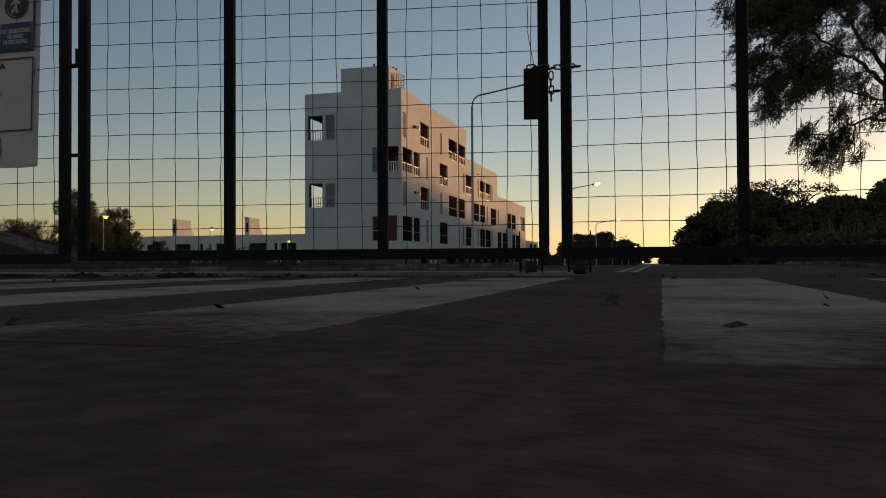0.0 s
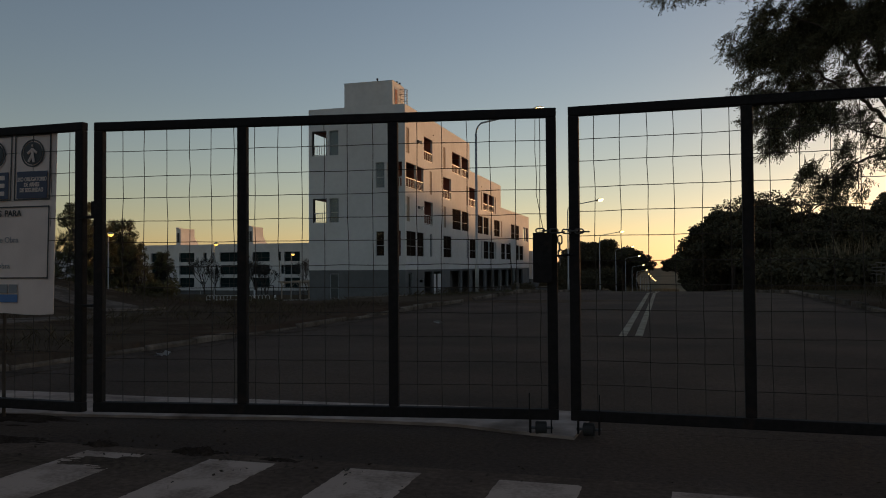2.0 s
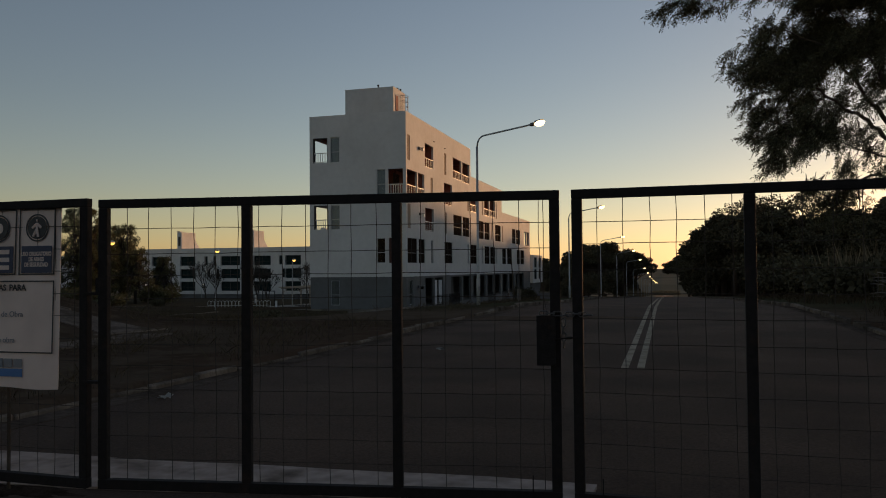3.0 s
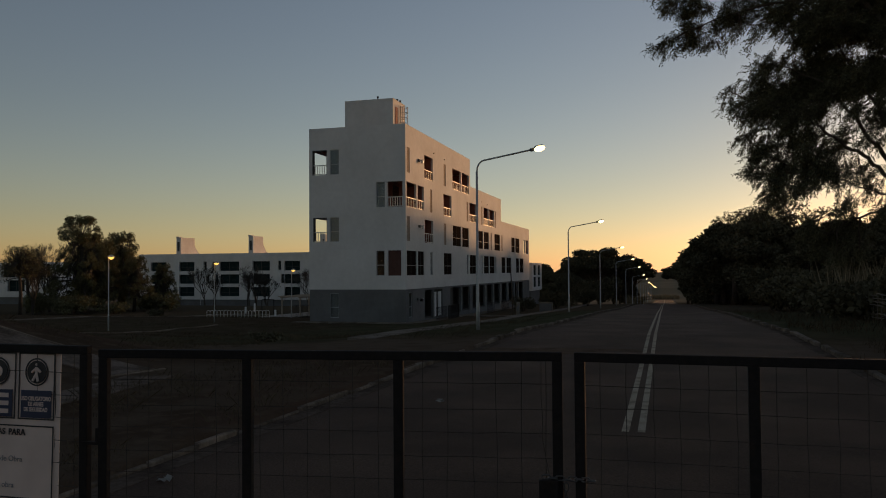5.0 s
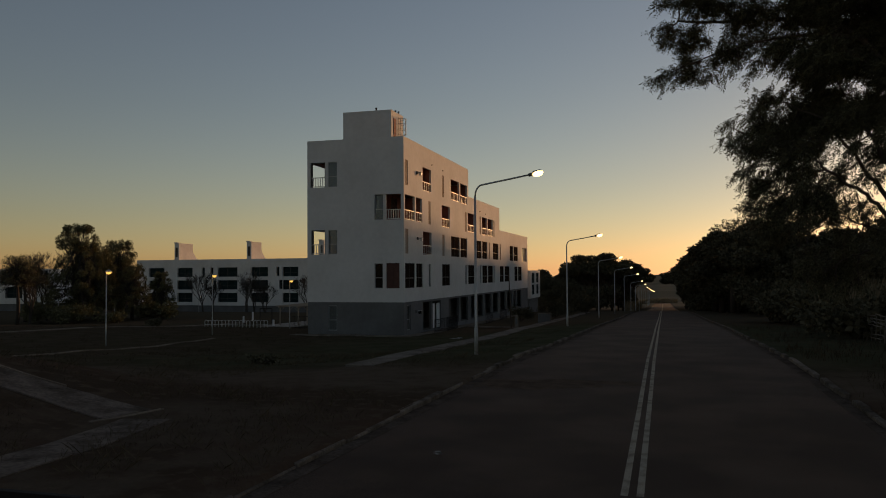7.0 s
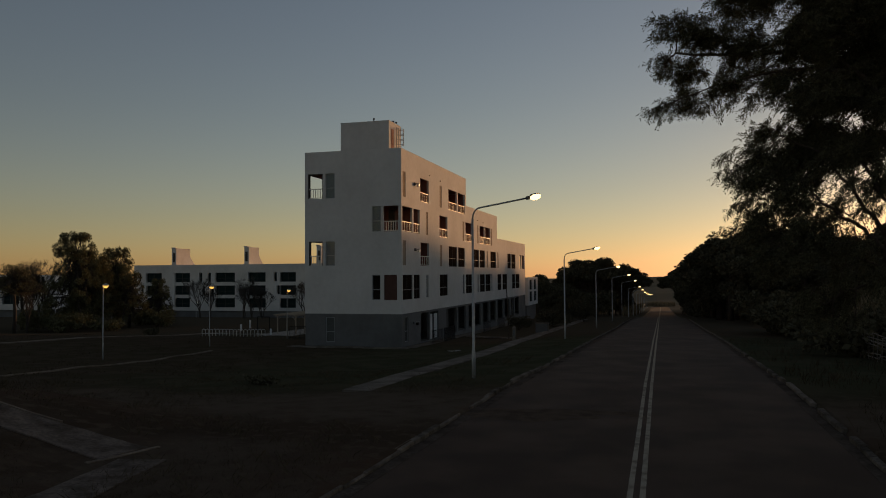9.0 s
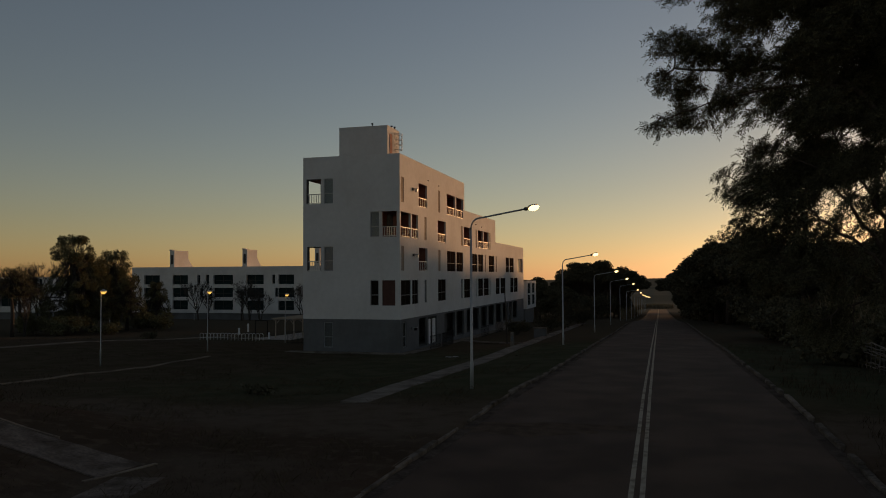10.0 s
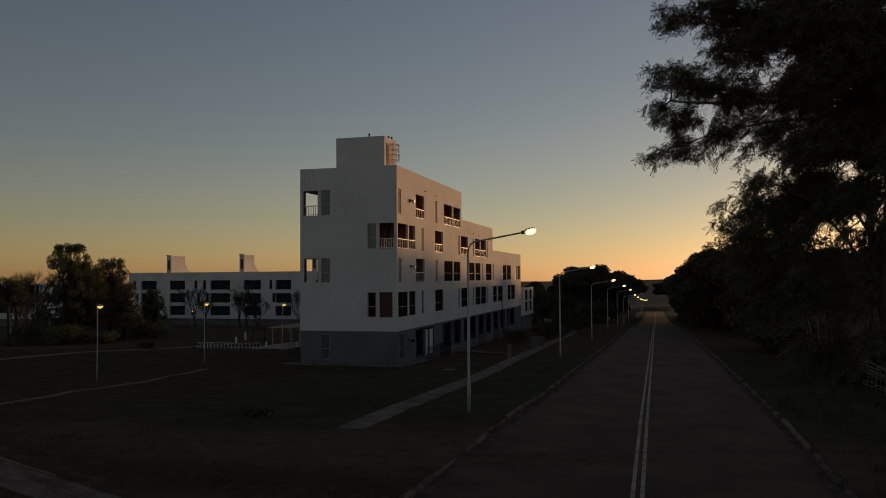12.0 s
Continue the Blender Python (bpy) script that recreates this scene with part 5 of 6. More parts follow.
def in_clump(rng, centre, radii, n, shell=0.55):
    u = rng.normal(size=(n, 3))
    u /= np.linalg.norm(u, axis=1, keepdims=True)
    r = shell + (1 - shell) * rng.random((n, 1)) ** 0.7
    r = np.where(rng.random((n, 1)) < 0.35, rng.random((n, 1)), r)
    return np.array(centre) + u * r * np.array(radii), u


def limb_points(a, c, rnd, n=7, sag=0.1):
    a, c = Vector(a), Vector(c)
    L = (c - a).length
    out = []
    for i in range(n + 1):
        t = i / n
        p = a.lerp(c, t)
        p += Vector((rnd.uniform(-1, 1), rnd.uniform(-1, 1), rnd.uniform(-0.6, 0.6))) * L * 0.03 * (0 < i < n)
        p.z += sag * L * math.sin(math.pi * t)
        out.append(p)
    return out


def tree(name, trunk, clumps, seed, leaf_mat, label, leaf=0.09, density=120, sprig=None, trunk_r=0.25, fork=0.6, twigs=6, category="tree", bark=None):
    """trunk: points from the ground up. clumps: (centre, radii), world coordinates."""
    rnd, rng = random.Random(seed), np.random.default_rng(seed)
    base = Vector(trunk[0])
    ob = thing(name, base, label, category)
    bm = bmesh.new()
    n = len(trunk)
    tube(bm, trunk, [trunk_r * (1.25 - 0.65 * i / (n - 1)) for i in range(n)], 10)
    clouds = []
    for centre, radii in clumps:
        k = rnd.randint(max(1, int(n * fork)), n - 1)
        start = Vector(trunk[k])
        L = (Vector(centre) - start).length
        pts = limb_points(start, centre, rnd, 7, 0.08)
        r0 = min(trunk_r * 0.4, 0.02 + 0.014 * L)
        tube(bm, pts, [r0 * (1 - 0.8 * i / 7) + 0.006 for i in range(8)], 6)
        for _ in range(twigs):
            q, _u = in_clump(rng, centre, np.array(radii) * 0.95, 1)
            s = pts[rnd.randint(3, 6)]
            tw = limb_points(s, q[0], rnd, 4, 0.05)
            tube(bm, tw, [0.02 * (1 - 0.75 * i / 4) + 0.002 for i in range(5)], 4)
        vol = radii[0] * radii[1] + radii[1] * radii[2] + radii[0] * radii[2]
        cnt = int(density * vol)
        pos, u = in_clump(rng, centre, radii, cnt)
        d = u * np.array([1, 1, 0.5]) + rng.normal(size=u.shape) * 0.5 + np.array([0, 0, -0.3])
        clouds.append(sprigs(rng, pos, d, sprig[0], sprig[1], leaf) if sprig else leaf_cloud(rng, pos, d, leaf * rng.uniform(0.6, 1.4, cnt), 0.4))
    part("trunk", bm, bark or M_BARK, ob, smooth=True)
    v = np.concatenate(clouds) - np.array(base)
    crown = new("crown", array_mesh("crown", v, quads_for(v), leaf_mat))
    crown.parent = ob
    return ob


# the big tree over the road
def feathery_tree(trunk, limbs, clumps, seed, label):
    """A trunk, its limbs, and masses of drooping twigs set with pinnate leaves.
    limbs: points from the trunk outwards. clumps: across, up, half width, half height, fullness, in the plane of the trunk."""
    rnd, rng = random.Random(seed), np.random.default_rng(seed)
    base = Vector(trunk[0])
    ob = thing("tree", base, label, "tree")
    wood = bmesh.new()
    n = len(trunk)
    tube(wood, trunk, [0.3 - 0.17 * i / (n - 1) for i in range(n)], 12)
    nodes = [Vector(p) for p in trunk[n // 2:]]
    for pts, r0 in limbs:
        fine = []
        for p, q in zip(pts, pts[1:]):
            p, q = Vector(p), Vector(q)
            fine += [p.lerp(q, i / 3) + Vector((rnd.uniform(-1, 1), rnd.uniform(-1, 1), rnd.uniform(-1, 1))) * 0.05 * (i > 0) for i in range(3)]
        fine.append(Vector(pts[-1]))
        m = len(fine)
        tube(wood, fine, [r0 * (1 - 0.75 * i / (m - 1)) for i in range(m)], 7)
        nodes += fine[1:]
    clouds = []
    for x, z, rx, rz, full in clumps:
        full *= 1.4 if z < 7.0 else 1.0
        ry = 0.5 + 0.7 * rx
        centre = Vector((x, base.y + rnd.uniform(-0.9, 0.9) * min(1, rx + 0.3), z))
        start = min(nodes, key=lambda q: (q - centre).length + 0.8 * max(0.0, centre.x - q.x))
        pts = limb_points(start, centre, rnd, 6, 0.06)
        r0 = min(0.05, 0.012 + 0.012 * (centre - start).length)
        tube(wood, pts, [r0 * (1 - 0.75 * i / 6) + 0.004 for i in range(7)], 5)
        outward = np.array([x - 6.6, 0.0, 0.5 * (z - 8.0)])
        outward /= np.linalg.norm(outward) + 1e-6
        k = max(5, int((115 if full > 1.3 else 96) * full * rx * rz))
        at, _ = in_clump(rng, centre, np.array([rx, ry, rz]) * 0.85, k, 0.3)
        way = outward * 0.75 + rng.normal(size=(k, 3)) * np.array([0.45, 0.6, 0.35]) + np.array([0, 0, -0.12])
        way /= np.linalg.norm(way, axis=1, keepdims=True)
        long = rng.uniform(0.35, 0.95, k) * min(1.0, 0.45 + 0.6 * rx)
        at = at - way * long[:, None] * 0.55 + np.array([0, 0, 0.2]) * long[:, None] + np.array([0.08, 0, 0.08])
        for p, d, L in zip(at, way, long):
            line = [p + d * L * f + np.array([0, 0, -0.3]) * L * f * f for f in (0, 0.35, 0.7, 1.0)]
            tube(wood, [pts[rnd.randint(3, 6)]] + line[:1] if rnd.random() < 0.5 else line[:2], 0.006, 3, False)
            tube(wood, line, [0.007, 0.006, 0.004, 0.002], 3, False)
            m = max(4, int(L / 0.05))
            f = rng.uniform(0.05, 1.0, m)[:, None]
            pos = p + d * L * f + np.array([0, 0, -0.3]) * L * f * f
            side = np.cross(d, rng.normal(size=(m, 3)))
            side /= np.linalg.norm(side, axis=1, keepdims=True) + 1e-9
            clouds.append(sprigs(rng, pos, d * 0.85 + side * 0.6 + np.array([0, 0, -0.35]), 0.24, 6, 0.095, 0.12))
    part("trunk", wood, M_BARK, ob, smooth=True)
    v = np.concatenate(clouds) - np.array(base)
    crown = new("crown", array_mesh("crown", v, quads_for(v), M_LEAF))
    crown.parent = ob
    return ob


# sprays that reach over the road, the body of the crown, and the hanging lower sprays
REACHING = (
    (0.8, 12.57, 0.78, 0.43, 0.9), (1.92, 12.46, 1.04, 0.69, 1.0), (1.98, 11.43, 0.68, 0.6, 0.8), (0.69, 10.66, 0.76, 0.47, 0.8), (0.3, 10.04, 0.59, 0.3, 0.8),
    (1.44, 10.36, 0.93, 0.59, 1.0), (0.82, 9.53, 0.84, 0.42, 0.9), (0.2, 8.69, 0.5, 0.3, 0.8), (1.04, 8.81, 0.75, 0.42, 0.9), (2.01, 9.15, 0.75, 0.58, 1.0),
    (2.46, 10.06, 0.93, 0.76, 1.0), (2.78, 11.28, 0.85, 0.85, 1.0), (3.01, 12.35, 1.04, 0.87, 1.3), (3.3, 9.23, 0.76, 0.84, 1.0), (2.14, 8.52, 0.5, 0.25, 0.6), (2.86, 8.63, 0.5, 0.33, 0.6))
CROWN = (
    (3.78, 11.81, 1.04, 1.21, 1.7), (4.03, 10.1, 1.02, 1.02, 1.7), (4.13, 8.57, 0.84, 0.67, 1.5), (4.88, 11.1, 1.21, 1.56, 2.2), (5.1, 9.27, 1.19, 1.19, 2.2),
    (5.94, 10.71, 1.04, 1.57, 2.2), (6.03, 9.07, 0.86, 1.03, 2.0), (2.39, 13.83, 1.23, 0.88, 1.0), (4.1, 13.63, 1.42, 1.07, 1.4), (5.74, 13.14, 1.43, 1.25, 1.4),
    (1.35, 13.63, 0.88, 0.53, 0.8), (7.9, 9.6, 1.5, 1.4, 0.6), (8.2, 11.8, 1.6, 1.4, 0.6), (8.9, 7.6, 1.4, 1.0, 0.6), (6.6, 7.9, 0.9, 0.7, 1.2))
HANGING = (
    (1.91, 7.14, 0.37, 0.17, 0.9), (1.9, 6.57, 0.42, 0.17, 0.9), (2.63, 7.1, 0.59, 0.5, 1), (2.47, 6.42, 0.58, 0.42, 1), (2.93, 7.78, 0.67, 0.42, 1), (3.47, 6.98, 0.76, 0.67, 1.5),
    (3.32, 6.07, 0.83, 0.58, 0.6), (2.32, 5.81, 0.36, 0.23, 0.9), (2.67, 5.41, 0.5, 0.5, 1), (2.52, 4.8, 0.41, 0.3, 0.9), (3.15, 4.93, 0.5, 0.41, 0.9), (3.85, 4.84, 0.5, 0.37, 0.9),
    (4, 5.74, 0.67, 0.59, 0.56), (4.16, 6.63, 0.67, 0.67, 0.64), (4.32, 7.68, 0.85, 0.85, 2), (3.92, 8.47, 0.68, 0.51, 1.5), (5.12, 7.33, 0.77, 0.6, 1.8), (4.68, 5.86, 0.42, 0.34, 0.6))
LOWEST = (
    (5.36, 6.12, 0.42, 0.34, 0.7), (4.33, 5.2, 0.42, 0.33, 0.45), (4.52, 4.59, 0.5, 0.2, 0.8), (5.19, 4.58, 0.51, 0.17, 0.6), (4.95, 5.39, 0.4, 0.25, 0.4), (3.5, 5.3, 0.5, 0.45, 0.48), (3, 4.6, 0.45, 0.3, 1.1), (4.2, 4.75, 0.45, 0.3, 1.1), (3.7, 5, 0.4, 0.3, 1.2), (5.57, 6.71, 0.34, 0.43, 0.9),
    (3.83, 3.38, 0.42, 0.33, 0.9), (4.23, 2.99, 0.5, 0.37, 0.9), (4.78, 3.34, 0.42, 0.42, 0.8), (5.04, 2.74, 0.42, 0.2, 0.7), (4.5, 2.61, 0.42, 0.17, 0.7), (5.38, 3.61, 0.34, 0.34, 0.7),
    (3, 4.18, 0.5, 0.42, 0.9), (5.6, 7.4, 0.5, 0.6, 1.8), (5.7, 8.2, 0.6, 0.5, 1.8), (5.8, 6.3, 0.4, 0.4, 1.4), (4.7, 7, 0.5, 0.5, 1.6), (4.8, 6.3, 0.4, 0.3, 0.9), (3.5, 5.7, 0.5, 0.4, 0.48), (4.5, 5.4, 0.4, 0.35, 0.5), (5, 4.9, 0.35, 0.25, 0.7), (5.45, 5.6, 0.3, 0.3, 0.7), (4.6, 3.9, 0.4, 0.3, 0.7), (5.3, 4.3, 0.35, 0.25, 0.7), (3.6, 4.3, 0.45, 0.3, 1))
TY = 22.3
feathery_tree([(6.7, TY, gz(6.7, TY) - 0.2), (6.5, TY, 1.0), (6.3, TY, 2.2), (6.05, TY, 3.4), (5.9, TY, 4.35), (6.0, TY, 6.0), (6.1, TY, 7.6), (6.0, TY, 9.2)],
              [([(5.9, TY, 4.35), (5.6, TY, 4.75), (5.27, TY, 5.17), (4.88, TY, 5.4), (4.5, TY, 5.75), (3.9, TY, 6.2), (3.0, TY, 6.7), (2.3, TY, 6.9)], 0.065),
               ([(5.92, TY, 4.7), (5.65, TY + 0.2, 5.3), (5.23, TY + 0.2, 5.9), (4.84, TY + 0.2, 6.5), (4.3, TY, 7.2), (3.4, TY, 7.7)], 0.07),
               ([(5.98, TY, 5.6), (5.55, TY - 0.2, 6.2), (5.3, TY - 0.3, 6.7), (4.9, TY, 7.6), (4.4, TY, 8.6)], 0.06),
               ([(6.05, TY, 8.0), (5.2, TY, 9.3), (4.23, TY, 10.04), (3.2, TY, 10.0), (2.1, TY, 10.02), (0.63, TY, 10.2)], 0.11),
               ([(6.0, TY, 9.2), (5.2, TY + 0.4, 10.6), (3.8, TY + 0.4, 11.8), (2.4, TY + 0.2, 12.4), (1.0, TY, 12.6)], 0.1),
               ([(5.2, TY, 9.3), (3.9, TY - 0.4, 9.4), (2.6, TY - 0.4, 9.3), (1.2, TY - 0.2, 9.0)], 0.06),
               ([(6.0, TY, 9.2), (5.8, TY, 11.0), (5.2, TY, 12.6), (4.0, TY, 13.6)], 0.1), ([(6.1, TY, 7.6), (7.2, TY, 8.8), (8.2, TY, 10.6)], 0.1),
               ([(6.0, TY, 3.6), (5.45, TY, 3.75), (4.9, TY, 3.6), (4.3, TY, 3.2)], 0.05), ([(5.93, TY, 4.1), (5.3, TY, 4.35), (4.5, TY + 0.1, 4.7), (3.5, TY, 4.9)], 0.03)],
              REACHING + CROWN + HANGING + LOWEST, 21, "large feathery-leaved tree overhanging the road, dark against the sky")


def wood_tree(seed, height, width):
    rnd = random.Random(seed)
    clumps = []
    for k in range(24):
        u, r = rnd.uniform(0, math.tau), width * math.sqrt(rnd.random()) * 0.8
        z = height * (0.9 - 0.45 * (r / width) ** 1.5) if k % 3 else height * rnd.uniform(0.12, 0.65)
        q = rnd.uniform(0.16, 0.3) * width
        clumps.append(((r * math.cos(u), r * math.sin(u), z), (q * 1.2, q * 1.2, q * 0.75)))
    return tree("tree", [(0, 0, -0.4), (0.1, 0, height * 0.2), (-0.1, 0.1, height * 0.42), (0.1, 0, height * 0.62)], clumps, seed, M_LEAF_FAR,
                "dense dark tree in the wood beside the road", 0.32, 135, None, 0.24 + 0.01 * height, 0.5, 3)


def umbrella_tree(seed, height, width):
    """Forked bare limbs under a broad lumpy canopy with gaps in it."""
    rnd = random.Random(seed)
    clumps = []
    for k in range(58):
        u, r = rnd.uniform(0, math.tau), width * math.sqrt(rnd.random()) * 0.92
        z = height * (0.95 - 0.36 * (r / width) ** 2 - 0.2 * rnd.random() * (1 - 0.5 * r / width))
        q = rnd.uniform(0.1, 0.2) * width
        clumps.append(((r * math.cos(u), r * math.sin(u), z), (q * 1.15, q * 1.15, q * rnd.uniform(0.35, 0.6))))
    return tree("tree", [(0, 0, -0.4), (0.15, 0, height * 0.14), (-0.1, 0.1, height * 0.28), (0.1, 0, height * 0.42)], clumps, seed, M_LEAF_FAR,
                "broad dark umbrella-crowned roadside tree with bare lower limbs", 0.34, 105, None, 0.22 + 0.012 * height, 0.45, 4)


forms = [wood_tree(31, 10.5, 4.8), wood_tree(32, 10.0, 4.4), wood_tree(33, 12.0, 4.6)]
umbrellas = [umbrella_tree(41, 16.5, 9.5), umbrella_tree(42, 14.5, 8.5)]


def plant(form, x, y, turn, scale=1.0, sink=0.0):
    m = pose(x, y, gz(x, y) - sink, 0, 0, turn) @ Matrix.Scale(scale, 4)
    return copy_thing(form, m)


rnd = random.Random(5)
shrub_spots = []
# Trees at y 146 and 150 are added to close a gap and shade the flats.
wood_edge = [
    (9.0, 129, 1.33, 1), (10.2, 124, 1.02, 2), (8.8, 142, 1.32, 1), (9.4, 158, 1.3, 0), (11.6, 150, 1.25, 0), (13.5, 146, 1.25, 2), (9.4, 176, 1.25, 2),
    (9.8, 195, 1.4, 1), (10, 214, 1.5, 0), (12, 234, 1.7, 2), (12, 134, 1.0, 1)]
# Hidden trees beyond y = 230 are added to keep sun off the far road.
wood_depth = [
    (13, 112, 1.15, 0), (14.5, 128, 1.2, 2), (19, 120, 1.15, 1), (24, 118, 1.16, 0), (29, 124, 1.18, 1),
    (34, 128, 1.2, 2), (39, 122, 1.2, 0), (44, 126, 1.2, 1), (18, 140, 1.2, 2), (22, 100, 0.95, 1),
    (27, 104, 1.0, 2), (33, 106, 1.0, 0), (16.5, 98, 0.85, 1), (38, 102, 1.05, 1), (30, 84, 0.85, 0),
    (16, 150, 1.1, 0), (14, 166, 1.15, 2), (20, 160, 1.15, 1), (25, 172, 1.2, 0), (17, 184, 1.2, 1),
    (22, 196, 1.3, 2), (30, 186, 1.3, 0), (27, 148, 1.2, 1), (33, 160, 1.2, 2), (15, 206, 1.3, 0),
    (25, 214, 1.4, 1), (30, 236, 1.3, 1), (24, 252, 1.3, 2), (38, 262, 1.3, 0), (20, 280, 1.3, 1), (32, 298, 1.3, 2), (24, 322, 1.3, 0), (40, 330, 1.3, 1), (18, 345, 1.2, 2), (30, 362, 1.3, 0), (50, 300, 1.4, 1), (56, 350, 1.4, 2), (22, 385, 1.2, 1), (38, 400, 1.3, 2), (24, 78, 0.7, 2), (19, 84, 0.72, 0), (36, 88, 0.9, 1)]
for x, y, s, k in wood_edge + wood_depth:
    plant(forms[k], x, y, rnd.uniform(0, 360), s)
for x, y, s, k in ((-19, 236, 1.15, 0), (-25, 250, 1.12, 1), (-12.5, 258, 1.16, 1), (-13, 300, 1.05, 0), (8.5, 262, 1.05, 1), (8, 292, 1.0, 0)):
    plant(umbrellas[k], x, y, rnd.uniform(0, 360), s)
for x, y, s, k in ((-30, 200, 0.95, 0), (-27, 190, 0.9, 1), (-33, 215, 1.0, 2), (-25, 208, 0.9, 0), (-29, 226, 1.0, 1), (-23, 186, 0.75, 1), (-36, 232, 0.95, 0), (-20, 174, 0.55, 2), (-25, 250, 0.8, 2), (-30, 258, 0.8, 0), (-14.5, 262, 0.75, 1), (-12.0, 284, 0.7, 2), (-17, 270, 0.85, 0), (-13, 310, 0.75, 1), (-22, 268, 0.85, 2), (9.5, 250, 1.0, 0), (9, 275, 1.0, 1), (10, 305, 1.0, 2), (9, 330, 0.9, 0), (14, 268, 1.2, 2)):
    plant(forms[k], x, y, rnd.uniform(0, 360), s)
for f, (x, y) in zip(forms + umbrellas, ((26, 132), (40, 136), (21, 132), (-24, 296), (-22, 272))):
    f.location = (x, y, gz(x, y))


for x, y, h, s in ((10.3, 132, 15.6, 81), (13.5, 116, 14.6, 82), (19.5, 117, 14.2, 83), (31, 96, 12.2, 84)):
    z = gz(x, y)
    r = random.Random(s)
    tree("tree", [(x, y, z - 0.3), (x + 0.2, y, z + h * 0.4), (x, y, z + h * 0.75)], [((x + r.uniform(-3.6, 3.6), y + r.uniform(-2, 2), z + h * (r.uniform(0.82, 0.95))), (r.uniform(0.7, 1.3), r.uniform(0.7, 1.3), r.uniform(0.4, 0.8))) for _ in range(15)], s, M_LEAF_FAR,
         "thin feathery tree standing above the wood", 0.26, 38, None, 0.18, 0.6, 5)
for k in range(46):
    y = rnd.uniform(112, 215)
    shrub_spots.append((rnd.uniform(7.5, 26), y, rnd.uniform(3.5, 5.5), rnd.uniform(3.0, 4.8), 200 + k))


# Weeds of the bank, with extra ones to block low sun from the crossing.
for k in range(26):
    y = rnd.uniform(24, 62)
    shrub_spots.append((11.5 + rnd.random() * 12 * max(1, y / 40), y, rnd.uniform(2.0, 3.2), rnd.uniform(1.3, 2.4), 300 + k))
# a belt of trees behind the crossing closes the place
for k in range(18):
    plant(forms[k % 3], -62 + 7.2 * k, -38 - 9 * rnd.random(), rnd.uniform(0, 360), rnd.uniform(0.8, 1.1))


# leafy and bare trees on the garden side
def garden_tree(x, y, height, width, seed, density=60, leaf=0.14, low=0.1, fork=0.3, label="leafy garden tree catching a little warm light"):
    r = random.Random(seed)
    z = gz(x, y)
    clumps = []
    for k in range(150):
        u, q = r.uniform(0, math.tau), width * math.sqrt(r.random()) * 0.85
        f = r.random()
        clumps.append(((x + q * math.cos(u) * (1.15 - 0.7 * f), y + q * math.sin(u) * (1.15 - 0.7 * f), z + height * (low + (0.94 - low) * f)), (r.uniform(0.05, 0.14) * width,) * 2 + (r.uniform(0.05, 0.16) * width,)))
    # Trunks take the darker twig colour in place of shade from the low sun.
    return tree("tree", [(x, y, z - 0.3), (x + 0.1, y, z + height * 0.3), (x - 0.1, y, z + height * 0.55), (x, y, z + height * 0.75)], clumps, seed, M_LEAF_LEFT, label, leaf, density * 4.2, None, 0.2, fork, 3, bark=M_TWIG)


garden_tree(-79.0, 90, 14.3, 5.4, 51, 90)
garden_tree(-80.5, 95, 11.2, 4.8, 50, 85)
garden_tree(-81.3, 101, 12.6, 4.6, 52, 70)
garden_tree(-75.0, 96, 8.5, 3.6, 53)
garden_tree(-77.8, 78.0, 9.0, 3.6, 54, 13, low=0.55, fork=0.7)
garden_tree(-86.5, 88.0, 9.0, 4.2, 59, 7, low=0.5, fork=0.7)
garden_tree(-78.8, 108, 7.6, 3.0, 57, 70)


def bare_tree(x, y, height, seed):
    r = random.Random(seed)
    z = gz(x, y)
    ob = thing("bare_tree", (x, y, z), "leafless tree with fine upright twigs", "tree")
    bm = bmesh.new()

    def grow(p, d, L, rad, depth):
        q = p + d * L
        mid = p.lerp(q, 0.5) + Vector((r.uniform(-1, 1), r.uniform(-1, 1), 0)) * L * 0.06
        tube(bm, [p, mid, q], [max(rad, 0.016), max(rad * 0.85, 0.014), max(rad * 0.7, 0.012)], 5 if depth > 2 else 3, False)
        if depth:
            for _ in range(3 if depth > 1 else 4):
                e = (d + Vector((r.uniform(-0.7, 0.7), r.uniform(-0.7, 0.7), r.uniform(-0.1, 0.5)))).normalized()
                grow(q, e, L * r.uniform(0.6, 0.85), rad * 0.6, depth - 1)
    for _ in range(3):
        lean = Vector((r.uniform(-0.35, 0.35), r.uniform(-0.35, 0.35), 1)).normalized()
        grow(Vector((x + r.uniform(-0.2, 0.2), y, z - 0.2)), lean, height * r.uniform(0.22, 0.28), 0.13, 5)
    part("bare_crown", bm, M_TWIG, ob)


for x, y, h, s in ((-85.5, 91, 13, 61), (-79, 81, 9.5, 62), (-89, 93, 9.5, 63), (-83.6, 146, 10, 64), (-96, 146, 10.5, 65), (-72, 148, 10, 66), (-93, 145, 7, 67), (-95, 80, 8, 68), (-86, 147, 9, 69), (-81, 146, 8.5, 70)):
    bare_tree(x, y, h, s)


